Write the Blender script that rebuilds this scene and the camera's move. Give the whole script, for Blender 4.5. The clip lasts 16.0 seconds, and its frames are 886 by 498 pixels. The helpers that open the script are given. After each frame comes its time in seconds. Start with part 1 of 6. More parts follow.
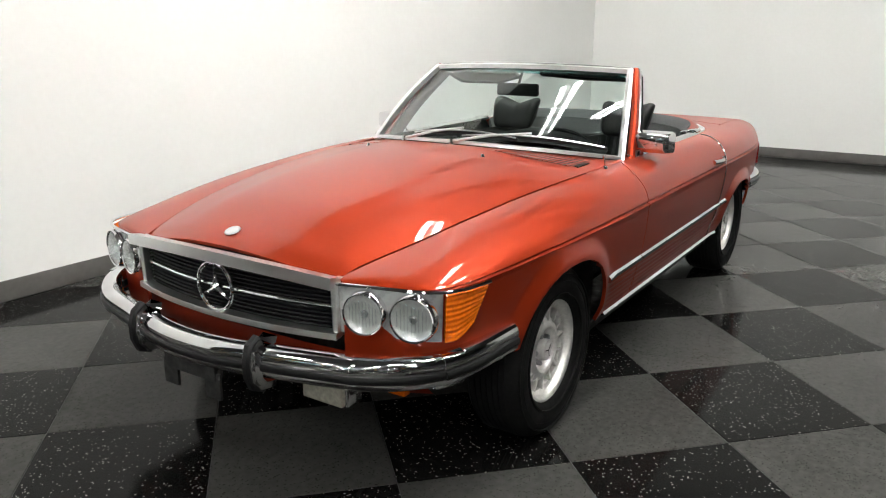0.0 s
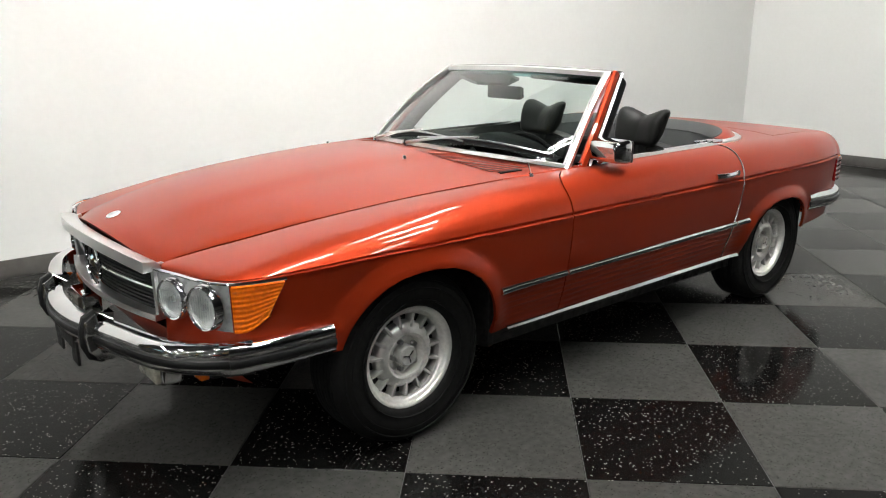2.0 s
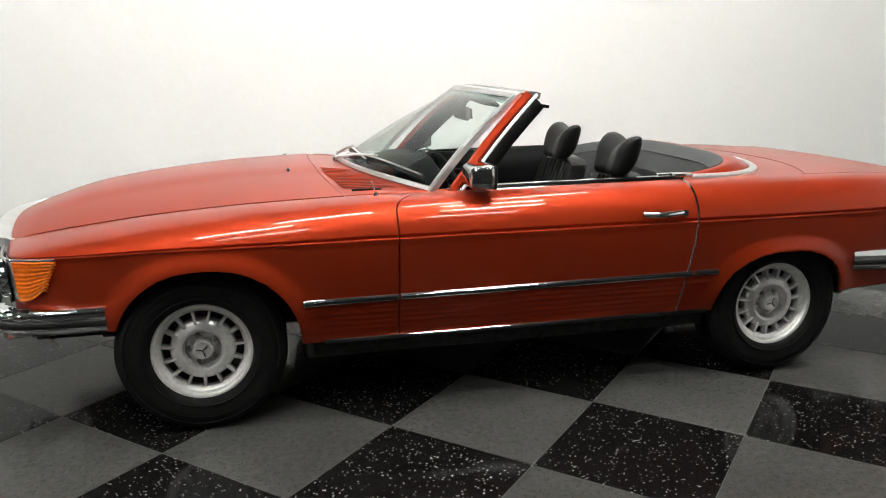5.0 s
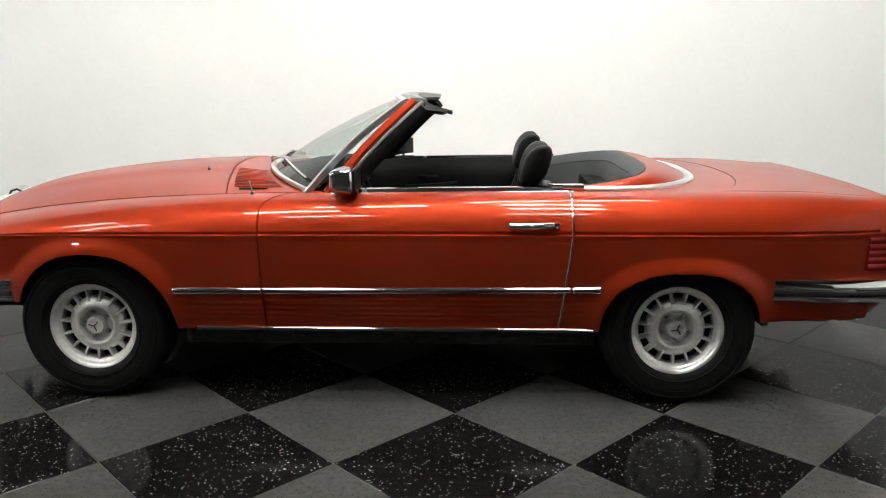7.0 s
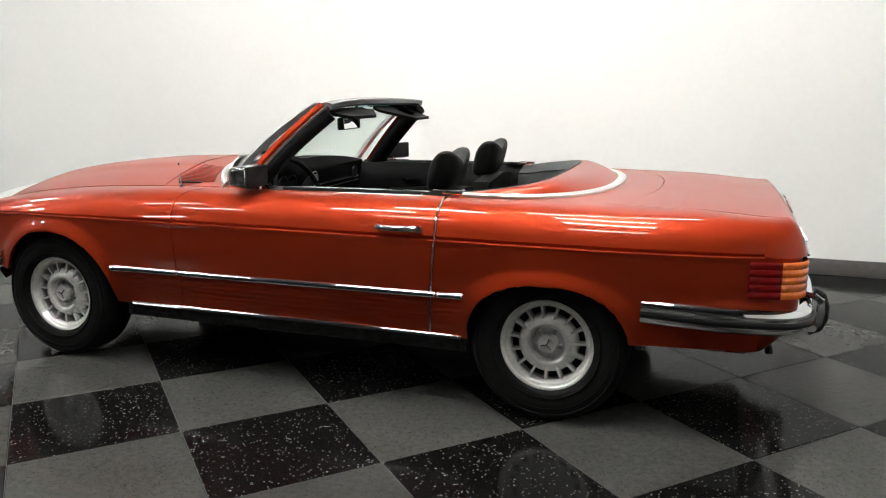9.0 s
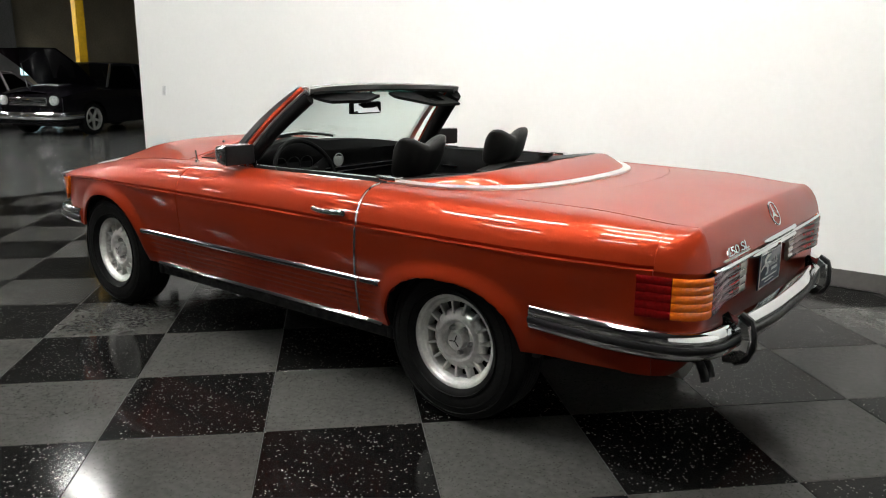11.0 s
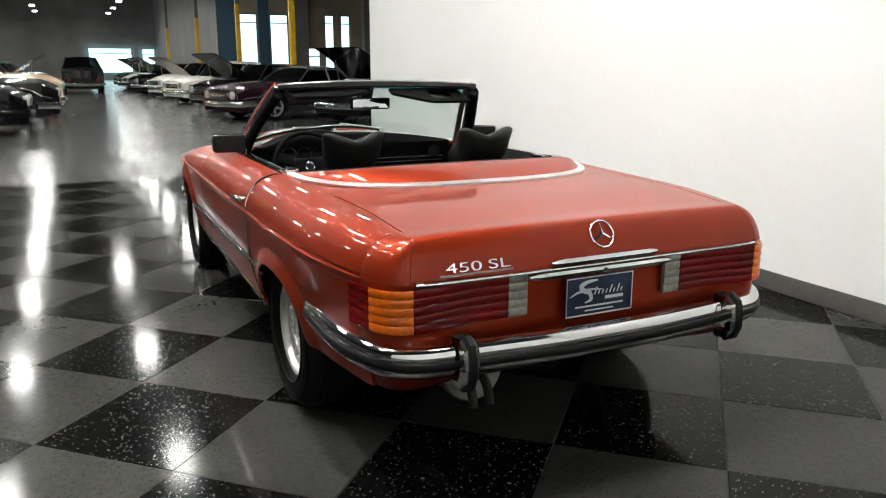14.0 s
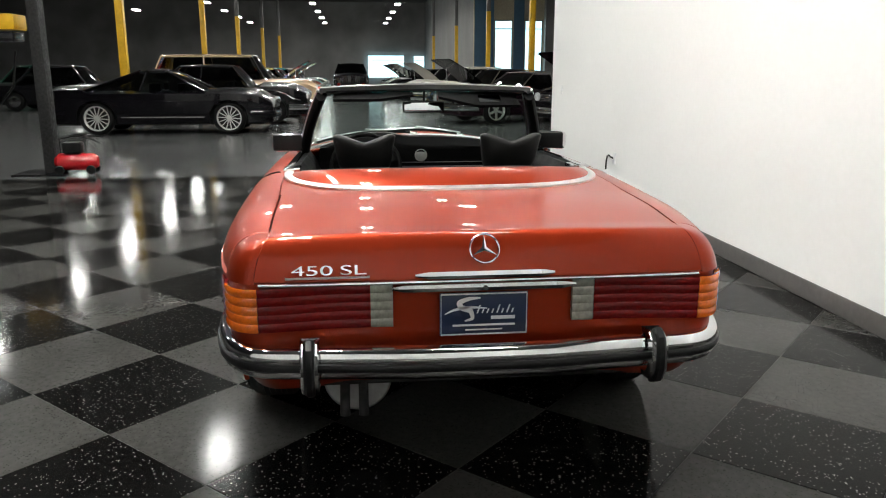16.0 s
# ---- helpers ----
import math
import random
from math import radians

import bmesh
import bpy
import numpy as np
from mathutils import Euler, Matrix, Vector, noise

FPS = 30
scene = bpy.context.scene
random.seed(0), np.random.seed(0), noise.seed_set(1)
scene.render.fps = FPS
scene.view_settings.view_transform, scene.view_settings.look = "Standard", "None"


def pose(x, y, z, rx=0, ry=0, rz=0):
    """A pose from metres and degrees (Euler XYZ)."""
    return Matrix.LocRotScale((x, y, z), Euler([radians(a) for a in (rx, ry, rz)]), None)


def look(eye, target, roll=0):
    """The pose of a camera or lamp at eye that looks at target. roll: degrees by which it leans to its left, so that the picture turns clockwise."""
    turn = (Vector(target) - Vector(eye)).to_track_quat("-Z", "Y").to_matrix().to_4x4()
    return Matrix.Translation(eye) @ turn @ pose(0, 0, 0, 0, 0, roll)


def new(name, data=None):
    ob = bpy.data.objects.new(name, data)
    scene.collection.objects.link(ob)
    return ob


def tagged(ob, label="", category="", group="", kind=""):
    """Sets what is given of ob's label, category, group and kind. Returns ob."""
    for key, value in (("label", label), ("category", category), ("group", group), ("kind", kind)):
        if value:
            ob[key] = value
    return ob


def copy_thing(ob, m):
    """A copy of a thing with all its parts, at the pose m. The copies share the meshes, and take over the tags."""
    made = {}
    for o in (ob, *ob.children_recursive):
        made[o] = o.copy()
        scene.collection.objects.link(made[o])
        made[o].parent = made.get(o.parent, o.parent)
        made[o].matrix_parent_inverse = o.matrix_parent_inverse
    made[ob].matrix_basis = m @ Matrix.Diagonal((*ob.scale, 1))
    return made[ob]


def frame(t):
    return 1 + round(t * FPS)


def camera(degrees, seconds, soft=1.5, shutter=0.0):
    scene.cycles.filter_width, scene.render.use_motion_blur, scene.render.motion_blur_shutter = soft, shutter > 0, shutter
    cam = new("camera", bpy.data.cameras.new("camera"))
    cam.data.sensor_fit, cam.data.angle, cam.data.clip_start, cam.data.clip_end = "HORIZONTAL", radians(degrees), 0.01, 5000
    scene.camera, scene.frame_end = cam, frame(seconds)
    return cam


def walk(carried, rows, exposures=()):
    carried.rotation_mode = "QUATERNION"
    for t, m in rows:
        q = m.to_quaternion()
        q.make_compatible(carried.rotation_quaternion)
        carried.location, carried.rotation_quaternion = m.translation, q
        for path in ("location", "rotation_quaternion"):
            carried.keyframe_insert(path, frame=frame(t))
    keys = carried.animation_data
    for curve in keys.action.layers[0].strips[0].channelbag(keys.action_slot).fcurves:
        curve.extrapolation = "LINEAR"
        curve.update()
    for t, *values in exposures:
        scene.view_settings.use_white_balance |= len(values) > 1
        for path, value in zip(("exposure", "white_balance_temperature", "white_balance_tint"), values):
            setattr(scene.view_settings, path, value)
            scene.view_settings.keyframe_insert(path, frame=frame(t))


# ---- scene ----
cam = camera(60.2, 16.0, soft=1.1)
PATH = [
    (0, (-3.561, -1.893, 1.396), (-1.953, -0.829, 0.863), 0.1),
    (0.5, (-3.379, -2.144, 1.403), (-1.859, -0.96, 0.865), -0.0),
    (1, (-3.185, -2.382, 1.404), (-1.754, -1.093, 0.865), -0.0),
    (1.5, (-2.965, -2.602, 1.403), (-1.631, -1.211, 0.867), -0.1),
    (2, (-2.726, -2.805, 1.391), (-1.497, -1.318, 0.864), -0.1),
    (2.5, (-2.474, -3.002, 1.394), (-1.358, -1.425, 0.877), -0.0),
    (3, (-2.2, -3.184, 1.398), (-1.208, -1.524, 0.89), -0.1),
    (3.5, (-1.904, -3.339, 1.395), (-1.034, -1.61, 0.89), -0.2),
    (4, (-1.598, -3.473, 1.393), (-0.866, -1.68, 0.892), -0.2),
    (4.2, (-1.466, -3.523, 1.385), (-0.796, -1.704, 0.891), -0.3),
    (6.3, (-0.06, -3.807, 1.357), (0.013, -1.859, 0.91), -0.6),
    (6.5, (0.081, -3.818, 1.356), (0.102, -1.869, 0.909), -0.7),
    (7, (0.421, -3.844, 1.329), (0.322, -1.894, 0.897), -0.5),
    (7.5, (0.764, -3.844, 1.32), (0.546, -1.902, 0.894), -0.3),
    (8, (1.119, -3.811, 1.33), (0.766, -1.89, 0.899), -0.3),
    (8.5, (1.451, -3.763, 1.318), (0.967, -1.864, 0.92), -0.1),
    (9, (1.783, -3.68, 1.311), (1.145, -1.829, 0.903), -0.1),
    (9.2, (1.913, -3.646, 1.308), (1.21, -1.819, 0.897), -0.0),
    (11.3, (3.064, -2.919, 1.323), (1.799, -1.436, 0.875), 0.4),
    (11.5, (3.16, -2.845, 1.322), (1.858, -1.395, 0.875), 0.4),
    (12, (3.388, -2.635, 1.326), (1.991, -1.278, 0.873), 0.5),
    (12.5, (3.607, -2.399, 1.332), (2.106, -1.158, 0.876), 0.4),
    (13, (3.8, -2.129, 1.335), (2.202, -1.018, 0.876), 0.4),
    (13.5, (3.976, -1.85, 1.343), (2.301, -0.859, 0.878), 0.4),
    (14, (4.119, -1.546, 1.346), (2.37, -0.695, 0.881), 0.2),
    (14.5, (4.233, -1.236, 1.332), (2.41, -0.548, 0.878), 0.1),
    (15, (4.3, -0.926, 1.343), (2.428, -0.398, 0.879), 0.0),
    (15.5, (4.36, -0.628, 1.342), (2.448, -0.265, 0.883), -0.1),
    (16, (4.377, -0.376, 1.339), (2.441, -0.161, 0.885), -0.0),
]
walk(cam, [(t, look(eye, target, roll)) for t, eye, target, roll in PATH])

# ---- light ----
world = bpy.data.worlds.new("world")
scene.world = world
world.use_nodes = True
world.node_tree.nodes["Background"].inputs[0].default_value = (0.75, 0.85, 1.0, 1)
world.node_tree.nodes["Background"].inputs[1].default_value = 0.03
scene.view_settings.exposure = 0.24
LAMP = 136.0      # strength of the strip lamps over the showroom floor


# ---- materials ----
def material(name, colour, rough=0.5, metal=0.0, coat=0.0, grain=0.0, grain_scale=40.0, stain=0.0, stain_scale=3.0,
             bump=0.0, bump_scale=120.0, emit=0.0, transmission=0.0, ior=1.5, alpha=1.0, coat_rough=0.03, specular=0.5):
    m = bpy.data.materials.new(name)
    m.use_nodes = True
    nt = m.node_tree
    b = nt.nodes["Principled BSDF"]
    b.inputs["Base Color"].default_value = (*colour, 1)
    b.inputs["Roughness"].default_value = rough
    b.inputs["Metallic"].default_value = metal
    b.inputs["Coat Weight"].default_value = coat
    b.inputs["Coat Roughness"].default_value = coat_rough
    b.inputs["Transmission Weight"].default_value = transmission
    b.inputs["IOR"].default_value = ior
    b.inputs["Alpha"].default_value = alpha
    b.inputs["Specular IOR Level"].default_value = specular
    if emit:
        b.inputs["Emission Color"].default_value = (*colour, 1)
        b.inputs["Emission Strength"].default_value = emit
    if grain or stain or bump:
        tc = nt.nodes.new("ShaderNodeTexCoord")
        last = None
        for amount, size, detail in ((grain, grain_scale, 4), (stain, stain_scale, 6)):
            if not amount:
                continue
            n = nt.nodes.new("ShaderNodeTexNoise")
            n.inputs["Scale"].default_value = size
            n.inputs["Detail"].default_value = detail
            nt.links.new(tc.outputs["Object"], n.inputs["Vector"])
            r = nt.nodes.new("ShaderNodeMapRange")
            r.inputs["From Min"].default_value, r.inputs["From Max"].default_value = 0.3, 0.7
            r.inputs["To Min"].default_value, r.inputs["To Max"].default_value = 1 - amount, 1 + amount
            nt.links.new(n.outputs["Fac"], r.inputs["Value"])
            mul = nt.nodes.new("ShaderNodeVectorMath")
            mul.operation = "SCALE"
            if last is None:
                mul.inputs[0].default_value = colour
            else:
                nt.links.new(last, mul.inputs[0])
            nt.links.new(r.outputs["Result"], mul.inputs["Scale"])
            last = mul.outputs["Vector"]
            rr = nt.nodes.new("ShaderNodeMath")
            rr.operation = "MULTIPLY"
            rr.inputs[1].default_value = rough
            nt.links.new(r.outputs["Result"], rr.inputs[0])
            if rough > 0.12:
                nt.links.new(rr.outputs[0], b.inputs["Roughness"])
        if last is not None:
            nt.links.new(last, b.inputs["Base Color"])
        if bump:
            n = nt.nodes.new("ShaderNodeTexNoise")
            n.inputs["Scale"].default_value = bump_scale
            nt.links.new(tc.outputs["Object"], n.inputs["Vector"])
            bp = nt.nodes.new("ShaderNodeBump")
            bp.inputs["Strength"].default_value = bump
            bp.inputs["Distance"].default_value = 0.002
            nt.links.new(n.outputs["Fac"], bp.inputs["Height"])
            nt.links.new(bp.outputs["Normal"], b.inputs["Normal"])
    return m


def tile_material(name, colour, fleck, fleck_share, rough):
    """Vinyl composition tile: mottled ground with small flecks of a second colour and a waxed surface."""
    m = material(name, colour, rough, specular=0.05)
    nt = m.node_tree
    b = nt.nodes["Principled BSDF"]
    geo = nt.nodes.new("ShaderNodeNewGeometry")
    info = nt.nodes.new("ShaderNodeObjectInfo")
    v = nt.nodes.new("ShaderNodeTexVoronoi")
    v.inputs["Scale"].default_value = 135
    v.inputs["Randomness"].default_value = 1.0
    w = nt.nodes.new("ShaderNodeTexNoise")
    w.inputs["Scale"].default_value = 60
    warp = nt.nodes.new("ShaderNodeVectorMath")
    warp.operation = "MULTIPLY_ADD"
    warp.inputs[1].default_value = (0.014, 0.014, 0.014)
    nt.links.new(geo.outputs["Position"], w.inputs["Vector"])
    nt.links.new(w.outputs["Color"], warp.inputs[0])
    nt.links.new(geo.outputs["Position"], warp.inputs[2])
    nt.links.new(warp.outputs[0], v.inputs["Vector"])
    sep = nt.nodes.new("ShaderNodeSeparateColor")
    nt.links.new(v.outputs["Color"], sep.inputs[0])
    pick = nt.nodes.new("ShaderNodeMath")
    pick.operation = "LESS_THAN"
    pick.inputs[1].default_value = fleck_share
    nt.links.new(sep.outputs[0], pick.inputs[0])
    near = nt.nodes.new("ShaderNodeMath")
    near.operation = "LESS_THAN"
    near.inputs[1].default_value = 0.38
    nt.links.new(v.outputs["Distance"], near.inputs[0])
    both = nt.nodes.new("ShaderNodeMath")
    both.operation = "MULTIPLY"
    nt.links.new(pick.outputs[0], both.inputs[0])
    nt.links.new(near.outputs[0], both.inputs[1])
    big = nt.nodes.new("ShaderNodeTexNoise")
    big.inputs["Scale"].default_value = 2.2
    big.inputs["Detail"].default_value = 6
    nt.links.new(geo.outputs["Position"], big.inputs["Vector"])
    fine = nt.nodes.new("ShaderNodeTexNoise")
    fine.inputs["Scale"].default_value = 38
    fine.inputs["Detail"].default_value = 5
    nt.links.new(geo.outputs["Position"], fine.inputs["Vector"])
    add = nt.nodes.new("ShaderNodeMath")
    nt.links.new(big.outputs["Fac"], add.inputs[0])
    nt.links.new(fine.outputs["Fac"], add.inputs[1])
    add2 = nt.nodes.new("ShaderNodeMath")
    add2.operation = "MULTIPLY_ADD"
    add2.inputs[1].default_value = 0.25
    nt.links.new(info.outputs["Random"], add2.inputs[0])
    nt.links.new(add.outputs[0], add2.inputs[2])
    rng = nt.nodes.new("ShaderNodeMapRange")
    rng.inputs["From Min"].default_value, rng.inputs["From Max"].default_value = 0.75, 1.5
    rng.inputs["To Min"].default_value, rng.inputs["To Max"].default_value = 0.72, 1.28
    nt.links.new(add2.outputs[0], rng.inputs["Value"])
    sc = nt.nodes.new("ShaderNodeVectorMath")
    sc.operation = "SCALE"
    sc.inputs[0].default_value = colour
    nt.links.new(rng.outputs["Result"], sc.inputs["Scale"])
    mix = nt.nodes.new("ShaderNodeMix")
    mix.data_type = "RGBA"
    mix.inputs["B"].default_value = (*fleck, 1)
    nt.links.new(both.outputs[0], mix.inputs["Factor"])
    nt.links.new(sc.outputs["Vector"], mix.inputs["A"])
    nt.links.new(mix.outputs["Result"], b.inputs["Base Color"])
    r2 = nt.nodes.new("ShaderNodeMapRange")
    r2.inputs["To Min"].default_value, r2.inputs["To Max"].default_value = rough * 0.7, rough * 1.4
    nt.links.new(big.outputs["Fac"], r2.inputs["Value"])
    nt.links.new(r2.outputs["Result"], b.inputs["Roughness"])
    bp = nt.nodes.new("ShaderNodeBump")
    bp.inputs["Strength"].default_value = 0.03
    bp.inputs["Distance"].default_value = 0.003
    nt.links.new(fine.outputs["Fac"], bp.inputs["Height"])
    nt.links.new(bp.outputs["Normal"], b.inputs["Normal"])
    return m


def paint_material(name, colour, metal=0.62, rough=0.45, coat=1.0):
    """Metallic car paint: fine flake, faint large unevenness, clear coat."""
    return material(name, colour, rough, metal, coat, grain=0.10, grain_scale=900, stain=0.05, stain_scale=2.5, specular=0.05, coat_rough=0.008)


def glass_material(name, colour, rough=0.0):
    """Thin sheet glass: clear with a surface reflection."""
    m = bpy.data.materials.new(name)
    m.use_nodes = True
    nt = m.node_tree
    nt.nodes.remove(nt.nodes["Principled BSDF"])
    out = nt.nodes["Material Output"]
    t = nt.nodes.new("ShaderNodeBsdfTransparent")
    t.inputs[0].default_value = (*colour, 1)
    g = nt.nodes.new("ShaderNodeBsdfGlossy")
    g.inputs["Roughness"].default_value = rough
    lw = nt.nodes.new("ShaderNodeLayerWeight")
    lw.inputs["Blend"].default_value = 0.5
    pw = nt.nodes.new("ShaderNodeMath")
    pw.operation = "POWER"
    pw.inputs[1].default_value = 4.0
    nt.links.new(lw.outputs["Facing"], pw.inputs[0])
    fr = nt.nodes.new("ShaderNodeMapRange")
    fr.inputs["To Min"].default_value, fr.inputs["To Max"].default_value = 0.05, 1.0
    nt.links.new(pw.outputs[0], fr.inputs["Value"])
    mx = nt.nodes.new("ShaderNodeMixShader")
    nt.links.new(fr.outputs[0], mx.inputs[0])
    nt.links.new(t.outputs[0], mx.inputs[1])
    nt.links.new(g.outputs[0], mx.inputs[2])
    nt.links.new(mx.outputs[0], out.inputs["Surface"])
    return m


PAINT = paint_material("copper_red_paint", (0.29, 0.0275, 0.0075), metal=0.50, rough=0.42, coat=0.5)
TRIM = material("bright_aluminium_trim", (0.88, 0.88, 0.88), 0.3, 1.0, stain=0.05, stain_scale=9)
CHROME = material("chrome", (0.82, 0.82, 0.83), 0.06, 1.0, stain=0.06, stain_scale=9)
LAMP_GREY = material("grey_lamp_panel", (0.34, 0.35, 0.35), 0.28, grain=0.12, grain_scale=40, coat=0.3)
SATIN = material("satin_metal", (0.55, 0.55, 0.55), 0.3, 1.0, grain=0.08, grain_scale=60)
ALLOY = material("cast_alloy", (0.74, 0.73, 0.71), 0.32, 0.70, grain=0.10, grain_scale=70, stain=0.10, stain_scale=14)
TYRE = material("tyre_rubber", (0.007, 0.007, 0.007), 0.65, specular=0.1, grain=0.25, grain_scale=60, stain=0.2, stain_scale=8, bump=0.2)
RUBBER = material("black_rubber", (0.009, 0.009, 0.0095), 0.40, specular=0.22, grain=0.2, grain_scale=50)
LEATHER = material("black_seat_vinyl", (0.009, 0.0088, 0.0085), 0.45, specular=0.2, grain=0.15, grain_scale=90, stain=0.2, stain_scale=9, bump=0.4, bump_scale=200)
VINYL = material("black_vinyl", (0.0035, 0.0035, 0.0036), 0.6, specular=0.06, grain=0.15, grain_scale=90, stain=0.15, stain_scale=9, bump=0.35, bump_scale=260)
CANVAS = material("dark_grey_cloth", (0.045, 0.047, 0.047), 0.85, grain=0.25, grain_scale=300, stain=0.12, stain_scale=12, bump=0.4, bump_scale=500)
HEADER = material("grey_header_vinyl", (0.10, 0.10, 0.10), 0.3, grain=0.1, grain_scale=60, coat=0.8)
DARK = material("dark_underbody", (0.008, 0.008, 0.008), 0.8, grain=0.3, grain_scale=30)
GLASS = glass_material("windscreen_glass", (0.80, 0.90, 0.87))
LAMPGLASS = glass_material("lamp_glass", (0.93, 0.95, 0.95), 0.02)
FLUTED = material("pale_lamp_glass", (0.78, 0.80, 0.79), 0.10, metal=0.6, coat=1.0, grain=0.35, grain_scale=45)
BOWL = material("silvered_bowl", (0.88, 0.88, 0.87), 0.2, 0.7, grain=0.10, grain_scale=55, bump=0.5, bump_scale=70)
MIRROR = material("mirror_glass", (0.85, 0.88, 0.9), 0.01, 1.0)
AMBER = material("amber_lens", (0.85, 0.16, 0.006), 0.12, coat=0.6, grain=0.12, grain_scale=90)
RED_LENS = material("dark_red_lens", (0.15, 0.004, 0.004), 0.15, coat=0.0, specular=0.25, grain=0.2, grain_scale=60)
CLEAR_LENS = material("grey_clear_lens", (0.27, 0.26, 0.22), 0.12, coat=0.6, grain=0.2, grain_scale=70)
PLATE_BLUE = material("plate_blue", (0.006, 0.017, 0.055), 0.3, coat=0.1, grain=0.06, grain_scale=30)
WHITE_INK = material("white_ink", (0.8, 0.8, 0.8), 0.4)
WALL = material("white_wall_paint", (0.80, 0.80, 0.785), 0.55, grain=0.012, grain_scale=30, stain=0.02, stain_scale=0.7, bump=0.12, bump_scale=90)
BASE = material("grey_vinyl_skirting", (0.10, 0.095, 0.09), 0.35, grain=0.1, grain_scale=25, stain=0.15, stain_scale=4)
TILE_LIGHT = tile_material("grey_tile", (0.040, 0.0392, 0.037), (0.017, 0.016, 0.015), 0.20, 0.11)
TILE_DARK = tile_material("black_tile", (0.0050, 0.0048, 0.0046), (0.19, 0.186, 0.176), 0.09, 0.105)
JOINT = material("floor_bedding", (0.02, 0.02, 0.02), 0.7, grain=0.2)
CONCRETE = material("polished_concrete", (0.066, 0.068, 0.067), 0.20, specular=0.2, grain=0.05, grain_scale=25, stain=0.06, stain_scale=0.5)
BLOCK = material("grey_block_wall", (0.22, 0.22, 0.216), 0.8, grain=0.15, grain_scale=12, stain=0.3, stain_scale=0.4)
TAN = material("tan_block_wall", (0.42, 0.37, 0.27), 0.8, grain=0.1, grain_scale=10, stain=0.25, stain_scale=0.4)
DECK = material("dark_roof_deck", (0.10, 0.10, 0.10), 0.8, grain=0.2, grain_scale=6)
YELLOW = material("yellow_steel_paint", (0.62, 0.36, 0.015), 0.4, grain=0.08, grain_scale=14, stain=0.2, stain_scale=2)
GREY_STEEL = material("grey_steel_paint", (0.10, 0.10, 0.10), 0.5, grain=0.15, grain_scale=10)
SKYGLOW = material("daylight_pane", (0.60, 0.92, 1.0), 0.3, emit=1.4)
LAMPGLOW = material("lamp_diffuser", (0.985, 0.985, 0.94), 0.3, emit=LAMP)
SOFTGLOW = material("dim_lamp_diffuser", (0.985, 0.985, 0.94), 0.3, emit=LAMP * 0.45)
WHITE_STEEL = material("white_steel", (0.7, 0.7, 0.7), 0.4, grain=0.05)


# ---- building blocks ----
def link_bm(name, bm, mat, smooth=True, angle=38):
    bm.normal_update()
    for f in bm.faces:
        f.smooth = smooth
    if smooth:
        lim = radians(angle)
        for e in bm.edges:
            e.smooth = len(e.link_faces) == 2 and e.calc_face_angle(0) < lim
    me = bpy.data.meshes.new(name)
    bm.to_mesh(me)
    bm.free()
    if mat:
        me.materials.append(mat)
    return new(name, me)


def part(name, bm, mat, parent=None, label="", smooth=True, angle=38):
    ob = link_bm(name, bm, mat, smooth, angle)
    if parent is not None:
        ob.parent = parent
    if label:
        ob["label"] = label
    return ob


def thing(name, label, category, at=(0, 0, 0), rz=0, group="", kind=""):
    ob = new(name)
    ob.matrix_basis = pose(*at, 0, 0, rz)
    return tagged(ob, label, category, group, kind)


def box(bm, lo, hi, bevel=0.0, m=None, seg=2):
    r = bmesh.ops.create_cube(bm, size=1)
    vs = r["verts"]
    lo, hi = Vector(lo), Vector(hi)
    for v in vs:
        v.co = Vector([lo[i] + (v.co[i] + 0.5) * (hi[i] - lo[i]) for i in range(3)])
    if bevel:
        es = list({e for v in vs for e in v.link_edges})
        out = bmesh.ops.bevel(bm, geom=es, offset=bevel, segments=seg, profile=0.6, affect="EDGES")
        vs = list({v for f in out["faces"] for v in f.verts} | {v for v in vs if v.is_valid})
    if m is not None:
        for v in vs:
            v.co = m @ v.co
    return bm


def boxes(*args, bevel=0.0):
    bm = bmesh.new()
    for lo, hi in args:
        box(bm, lo, hi, bevel)
    return bm


def cyl(bm, a, b, r1, r2=None, n=20, caps=True):
    a, b = Vector(a), Vector(b)
    r2 = r1 if r2 is None else r2
    d = b - a
    q = d.to_track_quat("Z", "Y").to_matrix().to_4x4()
    q.translation = (a + b) / 2
    bmesh.ops.create_cone(bm, cap_ends=caps, segments=n, radius1=r1, radius2=r2, depth=d.length, matrix=q)
    return bm


def lathe(bm, prof, n=48, m=None, close=False):
    """Turns a profile of (radius, height) about the y axis."""
    rings = []
    for r, h in prof:
        rings.append([bm.verts.new((r * math.cos(2 * math.pi * i / n), h, r * math.sin(2 * math.pi * i / n))) for i in range(n)])
    for a, b in zip(rings, rings[1:]):
        for i in range(n):
            bm.faces.new((a[i], a[(i + 1) % n], b[(i + 1) % n], b[i]))
    if m is not None:
        for ring in rings:
            for v in ring:
                v.co = m @ v.co
    return bm


